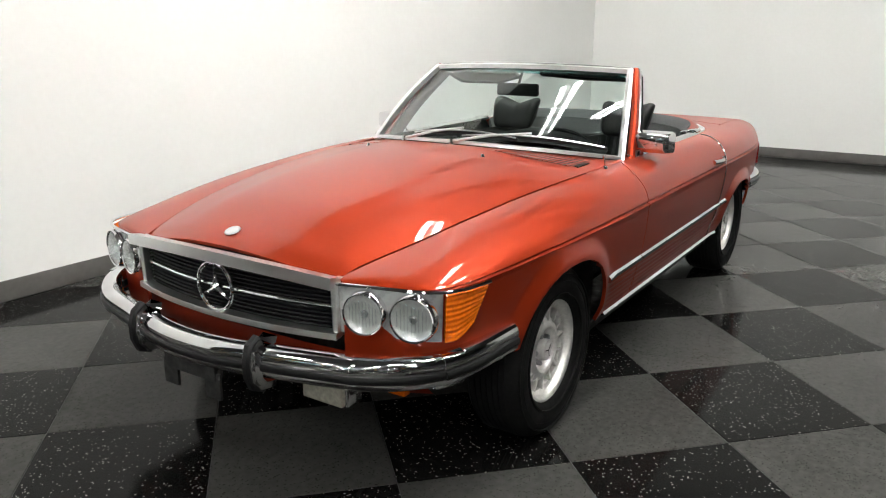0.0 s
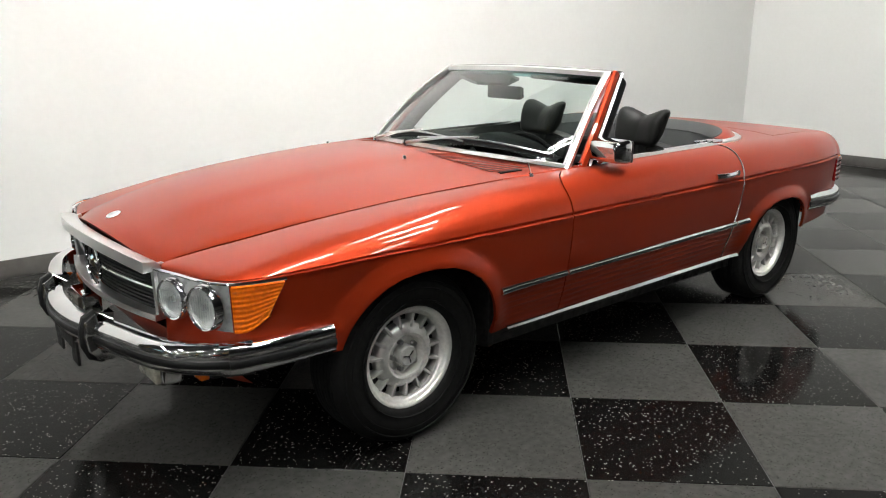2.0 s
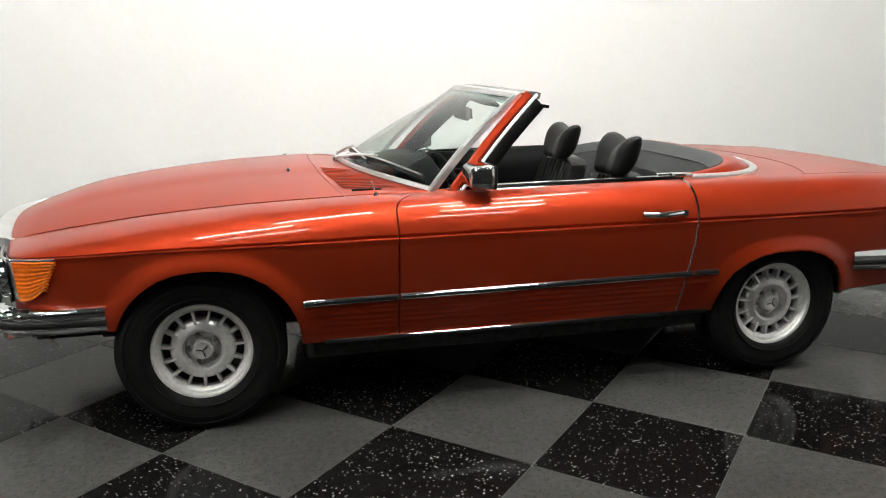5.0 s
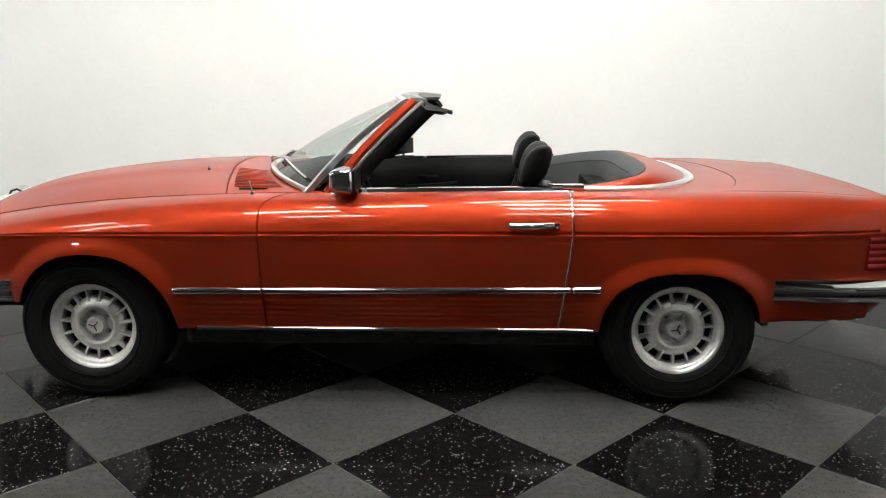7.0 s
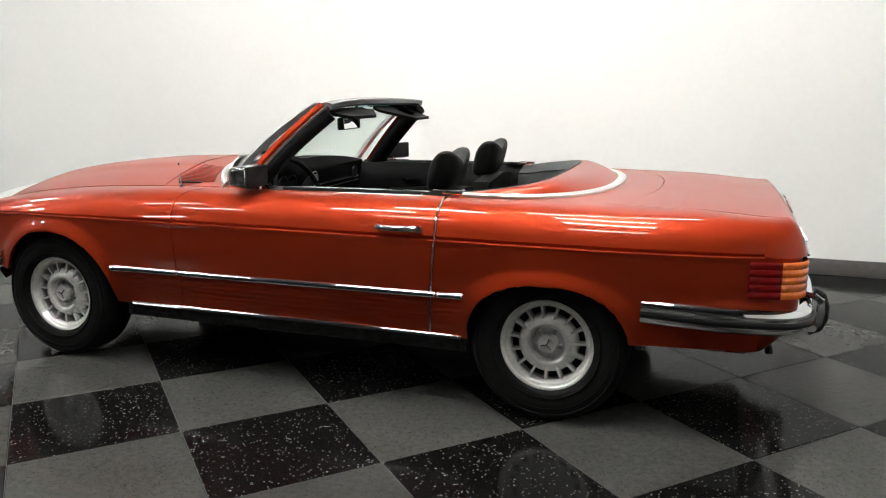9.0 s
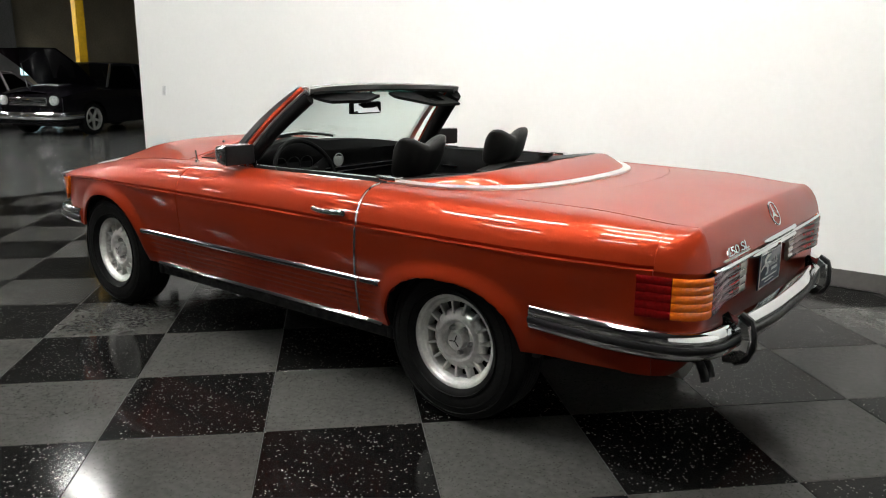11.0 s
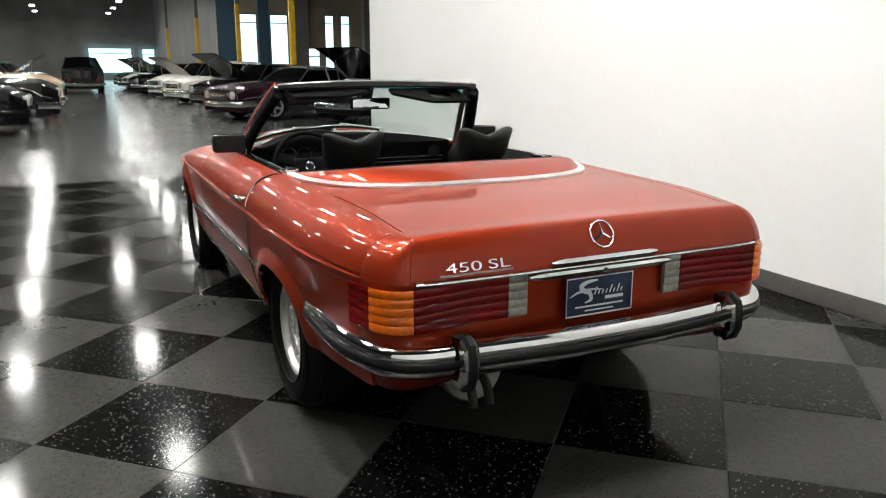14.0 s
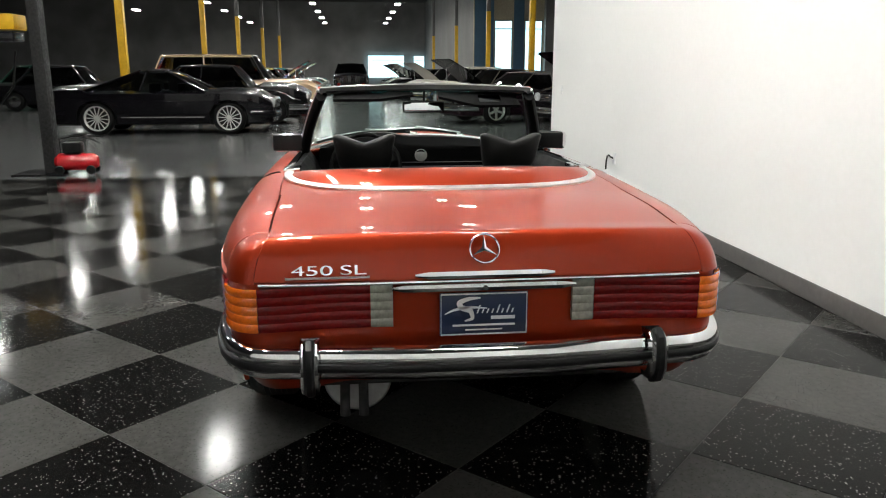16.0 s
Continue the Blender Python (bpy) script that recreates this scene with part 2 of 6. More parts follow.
def grid(bm, fn, us, vs, flip=False, rim=0.0):
    """A sheet of quads over fn(u, v); rim turns its border inward by that much."""
    rows = [[bm.verts.new(fn(u, v)) for v in vs] for u in us]
    faces = []
    for a, b in zip(rows, rows[1:]):
        for i in range(len(vs) - 1):
            q = (a[i], b[i], b[i + 1], a[i + 1])
            try:
                faces.append(bm.faces.new(q[::-1] if flip else q))
            except ValueError:
                pass
    if rim:
        bm.normal_update()
        edge = [e for e in {e for f in faces for e in f.edges} if len(e.link_faces) == 1]
        norm = {v: v.normal.copy() for e in edge for v in e.verts}
        out = bmesh.ops.extrude_edge_only(bm, edges=edge)
        fresh = [g for g in out["geom"] if isinstance(g, bmesh.types.BMVert)]
        old = list(norm)
        for w in fresh:
            near = min(old, key=lambda v: (v.co - w.co).length_squared)
            w.co = w.co - norm[near] * rim
    return bm


def sweep(bm, path, prof, up=(0, 0, 1), closed=False, caps=True, scale=None):
    """Carries a closed profile of (side, up) along a path."""
    pts = [Vector(p) for p in path]
    n = len(pts)
    rings = []
    up = Vector(up)
    for i, p in enumerate(pts):
        a = pts[(i - 1) % n] if closed or i else pts[0]
        b = pts[(i + 1) % n] if closed or i < n - 1 else pts[-1]
        t = (b - a).normalized()
        s = t.cross(up).normalized()
        u = s.cross(t).normalized()
        k = scale(i / (n - 1)) if scale else 1.0
        rings.append([bm.verts.new(p + k * (s * x + u * y)) for x, y in prof])
    m = len(prof)
    pairs = list(zip(rings, rings[1:])) + ([(rings[-1], rings[0])] if closed else [])
    for a, b in pairs:
        for i in range(m):
            bm.faces.new((a[i], b[i], b[(i + 1) % m], a[(i + 1) % m]))
    if caps and not closed:
        bm.faces.new(rings[0])
        bm.faces.new(rings[-1][::-1])
    return bm


def ring_profile(a, b=None, n=10):
    b = a if b is None else b
    return [(a * math.cos(2 * math.pi * i / n), b * math.sin(2 * math.pi * i / n)) for i in range(n)]


def curve_of(*pairs):
    """A smooth curve through (x, value) pairs."""
    xs = [p[0] for p in pairs]
    ys = [p[1] for p in pairs]
    n = len(xs)
    d = [(ys[i + 1] - ys[i]) / (xs[i + 1] - xs[i]) for i in range(n - 1)]
    m = [d[0]] + [0 if d[i - 1] * d[i] <= 0 else 2 * d[i - 1] * d[i] / (d[i - 1] + d[i]) for i in range(1, n - 1)] + [d[-1]]

    def f(x):
        if x <= xs[0]:
            return ys[0]
        if x >= xs[-1]:
            return ys[-1]
        i = max(k for k in range(n - 1) if xs[k] <= x)
        h = xs[i + 1] - xs[i]
        t = (x - xs[i]) / h
        return ((1 + 2 * t) * (1 - t) ** 2 * ys[i] + t * (1 - t) ** 2 * h * m[i]
                + t * t * (3 - 2 * t) * ys[i + 1] + t * t * (t - 1) * h * m[i + 1])
    return f


def span(a, b, n):
    return [a + (b - a) * i / n for i in range(n + 1)]


# ---- the showroom ----
WALL_Y, WALL_X, WALL_END, TILE_EDGE, HALL_END = 2.285, 6.4, -6.06, -5.78, -78.0

tagged(part("wall_side", boxes(((WALL_END, WALL_Y, 0), (WALL_X, WALL_Y + 0.16, 5.2))), WALL, smooth=False),
       "tall plain white painted partition wall beside the car", "wall", kind="structure")
tagged(part("wall_back", boxes(((WALL_X, -9, 0), (WALL_X + 0.16, WALL_Y + 0.16, 5.2))), WALL, smooth=False),
       "plain white painted partition wall behind the car", "wall", kind="structure")


def skirting(name, lo, hi):
    return tagged(part(name, boxes((lo, hi), bevel=0.006), BASE), "dark grey vinyl skirting along the white wall", "skirting", kind="structure")


skirting("baseboard", (WALL_END - 0.0, WALL_Y - 0.012, 0.002), (WALL_X - 0.012, WALL_Y, 0.118))
skirting("baseboard", (WALL_X - 0.012, -9, 0.002), (WALL_X, WALL_Y - 0.001, 0.118))
skirting("baseboard", (WALL_END - 0.012, WALL_Y, 0.002), (WALL_END, WALL_Y + 0.16, 0.118))

tagged(part("ground", boxes(((HALL_END, -40, -0.3), (24, 46, -0.012))), CONCRETE, smooth=False),
       "polished grey concrete floor of the large hall", "floor", kind="structure")
tagged(part("ceiling", boxes(((HALL_END, -40, 8.2), (24, 46, 8.4))), DECK, smooth=False),
       "dark roof deck high above the hall", "ceiling", kind="structure")
for nm, lo, hi, mt in (("wall_far", (HALL_END - 0.3, -40, 0), (HALL_END, 46, 8.2), BLOCK), ("wall_left", (HALL_END, -40.3, 0), (24, -40, 8.2), BLOCK),
                       ("wall_right", (HALL_END, 46, 0), (24, 46.3, 8.2), TAN), ("wall_rear", (24, -40, 0), (24.3, 46, 8.2), BLOCK)):
    tagged(part(nm, boxes((lo, hi)), mt, smooth=False), "grey block wall of the hall", "wall", kind="structure")

# lamps: suspended strip fittings in rows over the hall
def strip_lamp(glow):
    lamp = thing("ceiling_lamp", "suspended white strip lamp with two glowing tubes", "lamp", group="strip lamps under the roof")
    part("housing", boxes(((-0.62, -0.17, 0.03), (0.62, 0.17, 0.09)), bevel=0.01), WHITE_STEEL, lamp)
    for s in (-1, 1):
        part("diffuser", boxes(((-0.60, s * 0.105 - 0.05, -0.005), (0.60, s * 0.105 + 0.05, 0.029)), bevel=0.012), glow, lamp, "glowing tube cover")
        bm = bmesh.new()
        cyl(bm, (s * 0.45, 0, 0.08), (s * 0.45, 0, 2.55), 0.006, n=6)
        part("hanger", bm, GREY_STEEL, lamp)
    return lamp


LAMP_Z = 5.65
first_lamp = strip_lamp(LAMPGLOW)
first_lamp.matrix_basis = pose(-1.8, -2.6, LAMP_Z)
# the two at y -1.2 are unseen, added to brighten the car's upper surfaces
for x, y in ((1.3, -2.6), (-0.8, -1.2), (1.2, -1.2)):
    copy_thing(first_lamp, pose(x, y, LAMP_Z))
# long rows over the hall, closer together near the tiled bay
for x in (-9.2, -15.2, -21.5, -28, -35, -42, -49, -56, -63, -70):
    for y in (-9.9, -3.1, 2.5):
        copy_thing(first_lamp, pose(x, y, LAMP_Z))
for x in (-9.4, -15.6, -24.0):
    copy_thing(first_lamp, pose(x, -0.3, LAMP_Z))
for x in (-28, -42, -56):
    copy_thing(first_lamp, pose(x, -16.2, LAMP_Z))
# dimmer lamps: a pair close to the partition and the outer row of the bay
soft_lamp = strip_lamp(SOFTGLOW)
soft_lamp.matrix_basis = pose(0.74, 0.05, LAMP_Z, 0, 0, 30)
copy_thing(soft_lamp, pose(1.90, 0.72, LAMP_Z, 0, 0, 30))
for x, y in ((-4.9, -2.6), (-4.9, -4.6), (-1.6, -4.6), (1.3, -4.6)):
    copy_thing(soft_lamp, pose(x, y, LAMP_Z))


# ---- the red convertible ----
FRONT_X, REAR_X, HUB_Z, HALF_TRACK = -1.2275, 1.2275, 0.316, 0.735
# wheel openings: middle, half width, height over the hub, roundness
ARCHES = ((FRONT_X + 0.032, 0.342, 0.330, 2.15), (REAR_X, 0.322, 0.258, 2.3))
# plan outline at the side crease, upper edge of the side (bonnet edge, waist, boot edge), and heights
y_crease = curve_of((-1.95, 0.455), (-1.915, 0.58), (-1.885, 0.69), (-1.84, 0.757), (-1.77, 0.790), (-1.66, 0.812), (-1.5, 0.838), (-1.2, 0.868),
                    (-0.6, 0.884), (0.6, 0.888), (1.2, 0.882), (1.6, 0.865), (1.9, 0.822), (2.0, 0.795))
z_crease = curve_of((-1.95, 0.700), (-1.68, 0.708), (-1.3, 0.722), (0.0, 0.728), (2.0, 0.722))
y_edge = curve_of((-1.95, 0.45), (-1.6, 0.55), (-1.0, 0.640), (-0.55, 0.688), (-0.25, 0.704), (0.6, 0.712), (1.1, 0.700), (1.5, 0.676), (2.0, 0.660))
z_edge = curve_of((-1.95, 0.712), (-1.75, 0.754), (-1.4, 0.808), (-1.0, 0.846), (-0.55, 0.868), (-0.2, 0.874), (0.7, 0.882), (1.2, 0.876), (1.7, 0.870), (2.0, 0.850))
y_sill = curve_of((-1.95, 0.45), (-1.88, 0.66), (-1.75, 0.75), (-1.5, 0.795), (-0.8, 0.805), (0.9, 0.808), (1.6, 0.795), (1.9, 0.76), (2.0, 0.74))


def arch_gap(x, z):
    """Rough distance outside the nearer wheel opening."""
    out = 9.0
    for c, hw, h, p in ARCHES:
        if z >= HUB_Z:
            r = ((abs(x - c) / hw) ** p + ((z - HUB_Z) / h) ** p) ** (1 / p)
        else:
            r = abs(x - c) / hw
        out = min(out, (r - 1) * 0.5 * (hw + h))
    return out


def side_y(x, z):
    """Half width of the flank at a height under the crease."""
    zc = z_crease(x)
    t = min(1.0, max(0.0, (z - 0.28) / (zc - 0.28)))
    y = y_sill(x) + (y_crease(x) - y_sill(x)) * (1 - (1 - t) ** 1.9)
    if z > zc:
        y = y_crease(x)
    d = arch_gap(x, z)
    if 0 <= d < 0.085 and z > HUB_Z - 0.06:
        k = 1 - d / 0.085
        y += 0.022 * k * k * (3 - 2 * k) * min(1, max(0, (z - 0.26) / 0.12))
    return y


def upper(x, u):
    """The rounded shoulder from crease (u 0) to upper edge (u 1)."""
    yc, ye, zc, ze = y_crease(x), y_edge(x), z_crease(x), z_edge(x)
    a = u * math.pi / 2
    f = 1 - (1 - u) ** 2.3
    g = 1 - math.cos(a) ** 1.0
    yy = yc - (yc - ye) * (0.35 * u + 0.65 * g)
    return yy, zc + (ze - zc) * f


def low_edge(x, sill=0.315):
    if x < FRONT_X:
        sill = 0.43
    if x > REAR_X:
        sill = 0.36
    for c, hw, h, p in ARCHES:
        d = abs(x - c)
        if d < hw:
            return max(sill, HUB_Z + h * max(0.0, 1 - (d / hw) ** p) ** (1 / p))
    return sill


def arch_stations(x0, x1, step=0.03):
    n = max(1, round((x1 - x0) / step))
    xs = {x0 + (x1 - x0) * i / n for i in range(n + 1)}
    for c, hw, h, p in ARCHES:
        if x0 < c < x1:
            xs = {x for x in xs if abs(x - c) > hw + 0.004}
            for i in range(49):
                a = math.cos(math.pi * i / 48)
                xs.add(c + hw * math.copysign(abs(a) ** (2 / p), a))
            xs |= {c - hw - 0.002, c + hw + 0.002}
    return sorted(xs | {x0, x1})


def flank_fn(sgn, sill):
    def fn(x, v):
        # the front shut line sweeps back at the top, the rear one leans forward at the foot
        k = min(1.0, max(0.0, (v - 1.35) / 0.65))
        x += 0.13 * k * k * math.exp(-((x - DOOR_F) / 0.20) ** 2)
        x -= 0.045 * max(0.0, 1 - v) * math.exp(-((x - DOOR_R) / 0.075) ** 2)
        lo, zc = low_edge(x, sill), z_crease(x)
        if v <= 1:
            z = lo + (zc - lo) * v
            y = side_y(x, z)
            if 0.335 < z < 0.475 and arch_gap(x, z) > 0.05 and -0.86 < x < 0.9:
                y += 0.0022 * math.sin((z - 0.335) / 0.14 * 6 * 2 * math.pi)
            if v > 0.975:
                y += 0.004
            return (x, sgn * y, z)
        yy, zz = upper(x, v - 1)
        if v < 1.05:
            yy -= 0.011 * (1.05 - v) / 0.05
        return (x, sgn * yy, zz)
    return fn


LOWER_V = span(0, 0.42, 22) + span(0.46, 0.96, 12) + [0.985, 1.0]
UPPER_V = [1.0, 1.012] + span(1.05, 2, 13)
car = thing("convertible_car", "copper-red two-seat convertible with chrome trim and its roof folded", "car")
GAP = 0.0035


def flank_panel(name, x0, x1, sgn, sill=0.315, label="", v1=2.0):
    bm = bmesh.new()
    xs = arch_stations(x0, x1)
    vs = LOWER_V + [v for v in UPPER_V[1:] if v <= v1]
    grid(bm, flank_fn(sgn, sill), xs, vs, flip=sgn > 0, rim=0.014)
    return part(name, bm, PAINT, car, label)


DOOR_F, DOOR_R = -0.475, 0.785
for s in (-1, 1):
    flank_panel("front_wing", -1.945, DOOR_F - GAP, s)
    flank_panel("door", DOOR_F + GAP, DOOR_R - GAP, s)
    flank_panel("rear_wing", DOOR_R + GAP, 2.0, s)


def bonnet_z(x, y):
    ye, ze = y_edge(x), z_edge(x)
    t = min(1.0, abs(y) / ye)
    crown = bonnet_crown(x)
    z = ze + crown * (1 - t ** 2.1)
    k = (abs(y) - 0.27 - 0.03 * (x + 1.9)) / 0.05
    z += 0.010 * (1 / (1 + math.exp(max(-30, min(30, 2.2 * k))))) * min(1, max(0, (x + 1.97) / 0.25))
    return z


bonnet_crown = curve_of((-2.02, 0.068), (-1.62, 0.093), (-1.17, 0.090), (-0.6, 0.072))


def nose_x(y):
    return -2.005 + 0.055 * (abs(y) / 0.45) ** 2


def cowl_x(y):
    return -0.765 + 0.10 * (abs(y) / 0.66) ** 2


def bonnet_fn(u, v):
    y0 = v
    x = nose_x(y0 * 0.45) + 0.004 + (cowl_x(y0 * 0.66) - nose_x(y0 * 0.45)) * u
    y = y0 * (y_edge(x) - 0.0065)
    z = bonnet_z(x, y)
    if u < 0.06:
        z -= 0.020 * (1 - u / 0.06) ** 2
    return (x, y, z)


bm = bmesh.new()
grid(bm, bonnet_fn, span(0, 0.06, 4) + span(0.08, 1, 44), span(-1, 1, 44), rim=0.014)
part("bonnet", bm, PAINT, car)

# boot lid, deck and rear face
def deck_z(x, y):
    ye = y_edge(x)
    return z_edge(x) + 0.009 * (1 - min(1, abs(y) / ye) ** 2.2)


LID_Y = 0.655
def lid_front(y):
    return 1.60 - 0.17 * (abs(y) / LID_Y) ** 2.5


base_x = curve_of((0, 2.162), (0.4, 2.160), (0.6, 2.156), (0.70, 2.148))


def rear_base(a):
    """Outline of the tail from the middle (a 0) round the corner to the flank (a 1)."""
    if a < 0.72:
        y = 0.70 * a / 0.72
        return base_x(y), y
    t = (a - 0.72) / 0.28
    p0, p1, p2 = Vector((2.148, 0.70)), Vector((2.128, 0.783)), Vector((2.0, 0.795))
    p = (1 - t) ** 2 * p0 + 2 * t * (1 - t) * p1 + t * t * p2
    return p.x, p.y


def rear_top(a):
    if a < 0.72:
        y = 0.651 * a / 0.72
        return 2.090 - 0.010 * (a / 0.72) ** 2, y
    t = (a - 0.72) / 0.28
    p0, p1, p2 = Vector((2.080, 0.651)), Vector((2.072, 0.655)), Vector((2.0, 0.655))
    p = (1 - t) ** 2 * p0 + 2 * t * (1 - t) * p1 + t * t * p2
    return p.x, p.y


def tail_fn(sgn):
    def fn(a, v):
        bx, by = rear_base(a)
        tx, ty = rear_top(a)
        zt = deck_z(tx, ty) if a < 0.72 else z_edge(tx)
        zb = 0.722
        k = 0 if a < 0.6 else (a - 0.6) / 0.4
        g1 = 1 - math.cos(v * math.pi / 2)
        w = v * (1 - k) * 0.6 + (1 - k) * 0.4 * v * v + k * (0.35 * v + 0.65 * g1)
        f = (1 - k) * (1 - (1 - v) ** 1.35) + k * (1 - (1 - v) ** 2.3)
        return (bx + (tx - bx) * w, sgn * (by + (ty - by) * w), zb + (zt - zb) * f)
    return fn


SPLIT = 0.715


def tail_step(a):
    """The tail panel and lamps sit in under the edge of the boot lid."""
    k = min(1.0, max(0.0, (a - 0.45) / 0.30))
    return 0.034 * (1 - k * k * (3 - 2 * k))


for s in (-1, 1):
    bm = bmesh.new()
    grid(bm, tail_fn(s), span(SPLIT, 1, 14), span(0, 1, 14), flip=s < 0, rim=0.012)
    part("rear_wing_corner", bm, PAINT, car)
    # lower tail panel behind the lamps, wrapped round the corner
    bm = bmesh.new()

    def low_tail(a, z, s=s):
        bx, by = rear_base(a)
        k = min(1, max(0, (0.54 - z) / 0.2))
        return (bx - 0.012 - tail_step(a) - 0.10 * k * k, s * (by - 0.005 - 0.05 * k * k), z)
    grid(bm, low_tail, span(0, 1, 30), span(0.34, 0.722, 14), flip=s < 0)
    part("tail_panel", bm, PAINT, car)


def lid_fn(q, v):
    if v <= 1:
        x0, x1 = lid_front(q * LID_Y), 2.090 - 0.010 * q * q
        x = x0 + (x1 - x0) * v
        y = q * (y_edge(x) - 0.0065)
        return (x, y, deck_z(x, y))
    return tail_fn(1 if q >= 0 else -1)(abs(q) * 0.7135, 2 - v)


bm = bmesh.new()
grid(bm, lid_fn, span(-1, 1, 44), span(0, 1, 20) + span(1.06, 1.97, 12), flip=True, rim=0.014)
part("boot_lid", bm, PAINT, car)

# deck between the lid and the folded-roof cover, and the cover itself
def u_curve(t, x_mid, x_side, y_side, power=2.6):
    """A U seen from above: t from -1 (left) to 1 (right)."""
    a = abs(t)
    y = math.copysign(y_side * math.sin(a * math.pi / 2) ** 0.82, t)
    x = x_side + (x_mid - x_side) * max(0.0, 1 - (abs(y) / y_side) ** power) ** (1 / power)
    return x, y


def outer_u(t):
    return u_curve(t, 1.40, 0.80, 0.690)


def inner_u(t):
    return u_curve(t, 1.175, 0.80, 0.63, 3.6)


def edge_u(t):
    """Front edge of the boot lid, carried on along the wing."""
    q = math.copysign(min(1.0, abs(t) / 0.62), t)
    x = lid_front(q * LID_Y) - 0.004
    if abs(t) > 0.62:
        x += (0.80 - x) * (abs(t) - 0.62) / 0.38
    return x, q * (y_edge(x) - 0.002)


def deck_fn(t, v):
    a, b = outer_u(t), edge_u(t)
    x, y = a[0] + (b[0] - a[0]) * v, a[1] + (b[1] - a[1]) * v
    return (x, y, deck_z(x, y) - 0.001)


TS = span(-1, 1, 72)
bm = bmesh.new()
grid(bm, deck_fn, TS, span(0, 1, 8), flip=True, rim=0.01)
part("rear_deck", bm, PAINT, car)


def cover_fn(t, v):
    a, b = outer_u(t), inner_u(t)
    x, y = a[0] + (b[0] - a[0]) * v, a[1] + (b[1] - a[1]) * v
    k = min(1.0, max(0.0, (x - 0.82) / 0.35))
    rise = (0.004 + 0.056 * k) * math.sin(min(1, v * 1.15) * math.pi / 2)
    return (x, y, deck_z(*a) + rise)


bm = bmesh.new()
grid(bm, cover_fn, TS, span(0, 1, 12), flip=False, rim=0.012)
part("roof_cover", bm, PAINT, car, "copper-red lid over the folded roof")
# soft rim round the cockpit
bm = bmesh.new()


def rim_fn(t, v):
    a = inner_u(t)
    top = cover_fn(t, 1)[2]
    x0, y0 = a
    x, y = x0 - 0.065 * v * (1 - 0.5 * abs(t)), y0 * (1 - 0.06 * v)
    return (x, y, top + 0.004 - 0.05 * v ** 1.5)


grid(bm, rim_fn, TS, span(0, 1, 6), flip=False, rim=0.02)
part("padded_rim", bm, CANVAS, car, "dark grey padded cloth rim behind the seats")
bm = bmesh.new()


def well_fn(t, v):
    x, y, z = rim_fn(t, 1)
    return (x - 0.10 * v * (1 - abs(t)), y * (1 - 0.03 * v), z - 0.004 - 0.26 * v)


grid(bm, well_fn, TS, span(0, 1, 5), flip=False)
part("roof_well_panel", bm, CANVAS, car, "dark grey cloth panel behind the seats")
bm = bmesh.new()
path = [(*outer_u(t), deck_z(*outer_u(t)) + 0.004) for t in span(-1, 1, 90)]
sweep(bm, path, [(-0.022, -0.006), (-0.022, 0.004), (-0.010, 0.011), (0.006, 0.011), (0.020, 0.003), (0.020, -0.006)])
part("cover_trim", bm, TRIM, car, "chrome strip round the roof cover")

# dark inner body: floor pan, wheel houses, bulkheads
def dark_part(name, lo, hi):
    return part(name, boxes((lo, hi), bevel=0.01), DARK, car, smooth=False)


dark_part("floor_pan", (-0.84, -0.60, 0.215), (0.92, 0.60, 0.30))
dark_part("sill_box", (-0.84, -0.775, 0.235), (0.90, 0.775, 0.312))
dark_part("engine_bay", (-1.86, -0.60, 0.34), (-0.72, 0.60, 0.66))
dark_part("boot_well", (0.92, -0.60, 0.34), (2.03, 0.60, 0.70))
dark_part("nose_crossmember", (-1.84, -0.66, 0.45), (-1.62, 0.66, 0.66))
for s in (-1, 1):
    for c, hw, h, p in ARCHES:
        dark_part("wheel_house", (c - 0.42, min(s * 0.60, s * 0.63), 0.34), (c + 0.42, max(s * 0.60, s * 0.63), 0.72))
        dark_part("wheel_house", (c - 0.42, min(s * 0.63, s * 0.80), 0.68), (c + 0.42, max(s * 0.63, s * 0.80), 0.70))
    dark_part("wheel_house", (ARCHES[0][0] + 0.36, min(s * 0.60, s * 0.79), 0.24), (ARCHES[0][0] + 0.39, max(s * 0.60, s * 0.79), 0.69))
    dark_part("wheel_house", (ARCHES[0][0] - 0.39, min(s * 0.60, s * 0.77), 0.40), (ARCHES[0][0] - 0.36, max(s * 0.60, s * 0.77), 0.69))
    dark_part("wheel_house", (REAR_X - 0.37, min(s * 0.60, s * 0.79), 0.24), (REAR_X - 0.34, max(s * 0.60, s * 0.79), 0.69))
    dark_part("mud_flap", (REAR_X + 0.34, min(s * 0.60, s * 0.80), 0.33), (REAR_X + 0.37, max(s * 0.60, s * 0.80), 0.69))
bm = bmesh.new()
cyl(bm, (-1.2275, -0.62, HUB_Z), (-1.2275, 0.62, HUB_Z), 0.03)
cyl(bm, (1.2275, -0.62, HUB_Z), (1.2275, 0.62, HUB_Z), 0.04)
part("axles", bm, DARK, car)
# lower front valance and tail valance
bm = bmesh.new()
grid(bm, lambda y, z: (-1.93 + 0.16 * (abs(y) / 0.74) ** 4 + 0.10 * ((0.46 - z) / 0.16) ** 2, y, z), span(-0.66, 0.66, 30), span(0.32, 0.47, 6), flip=True)
part("front_valance", bm, PAINT, car)


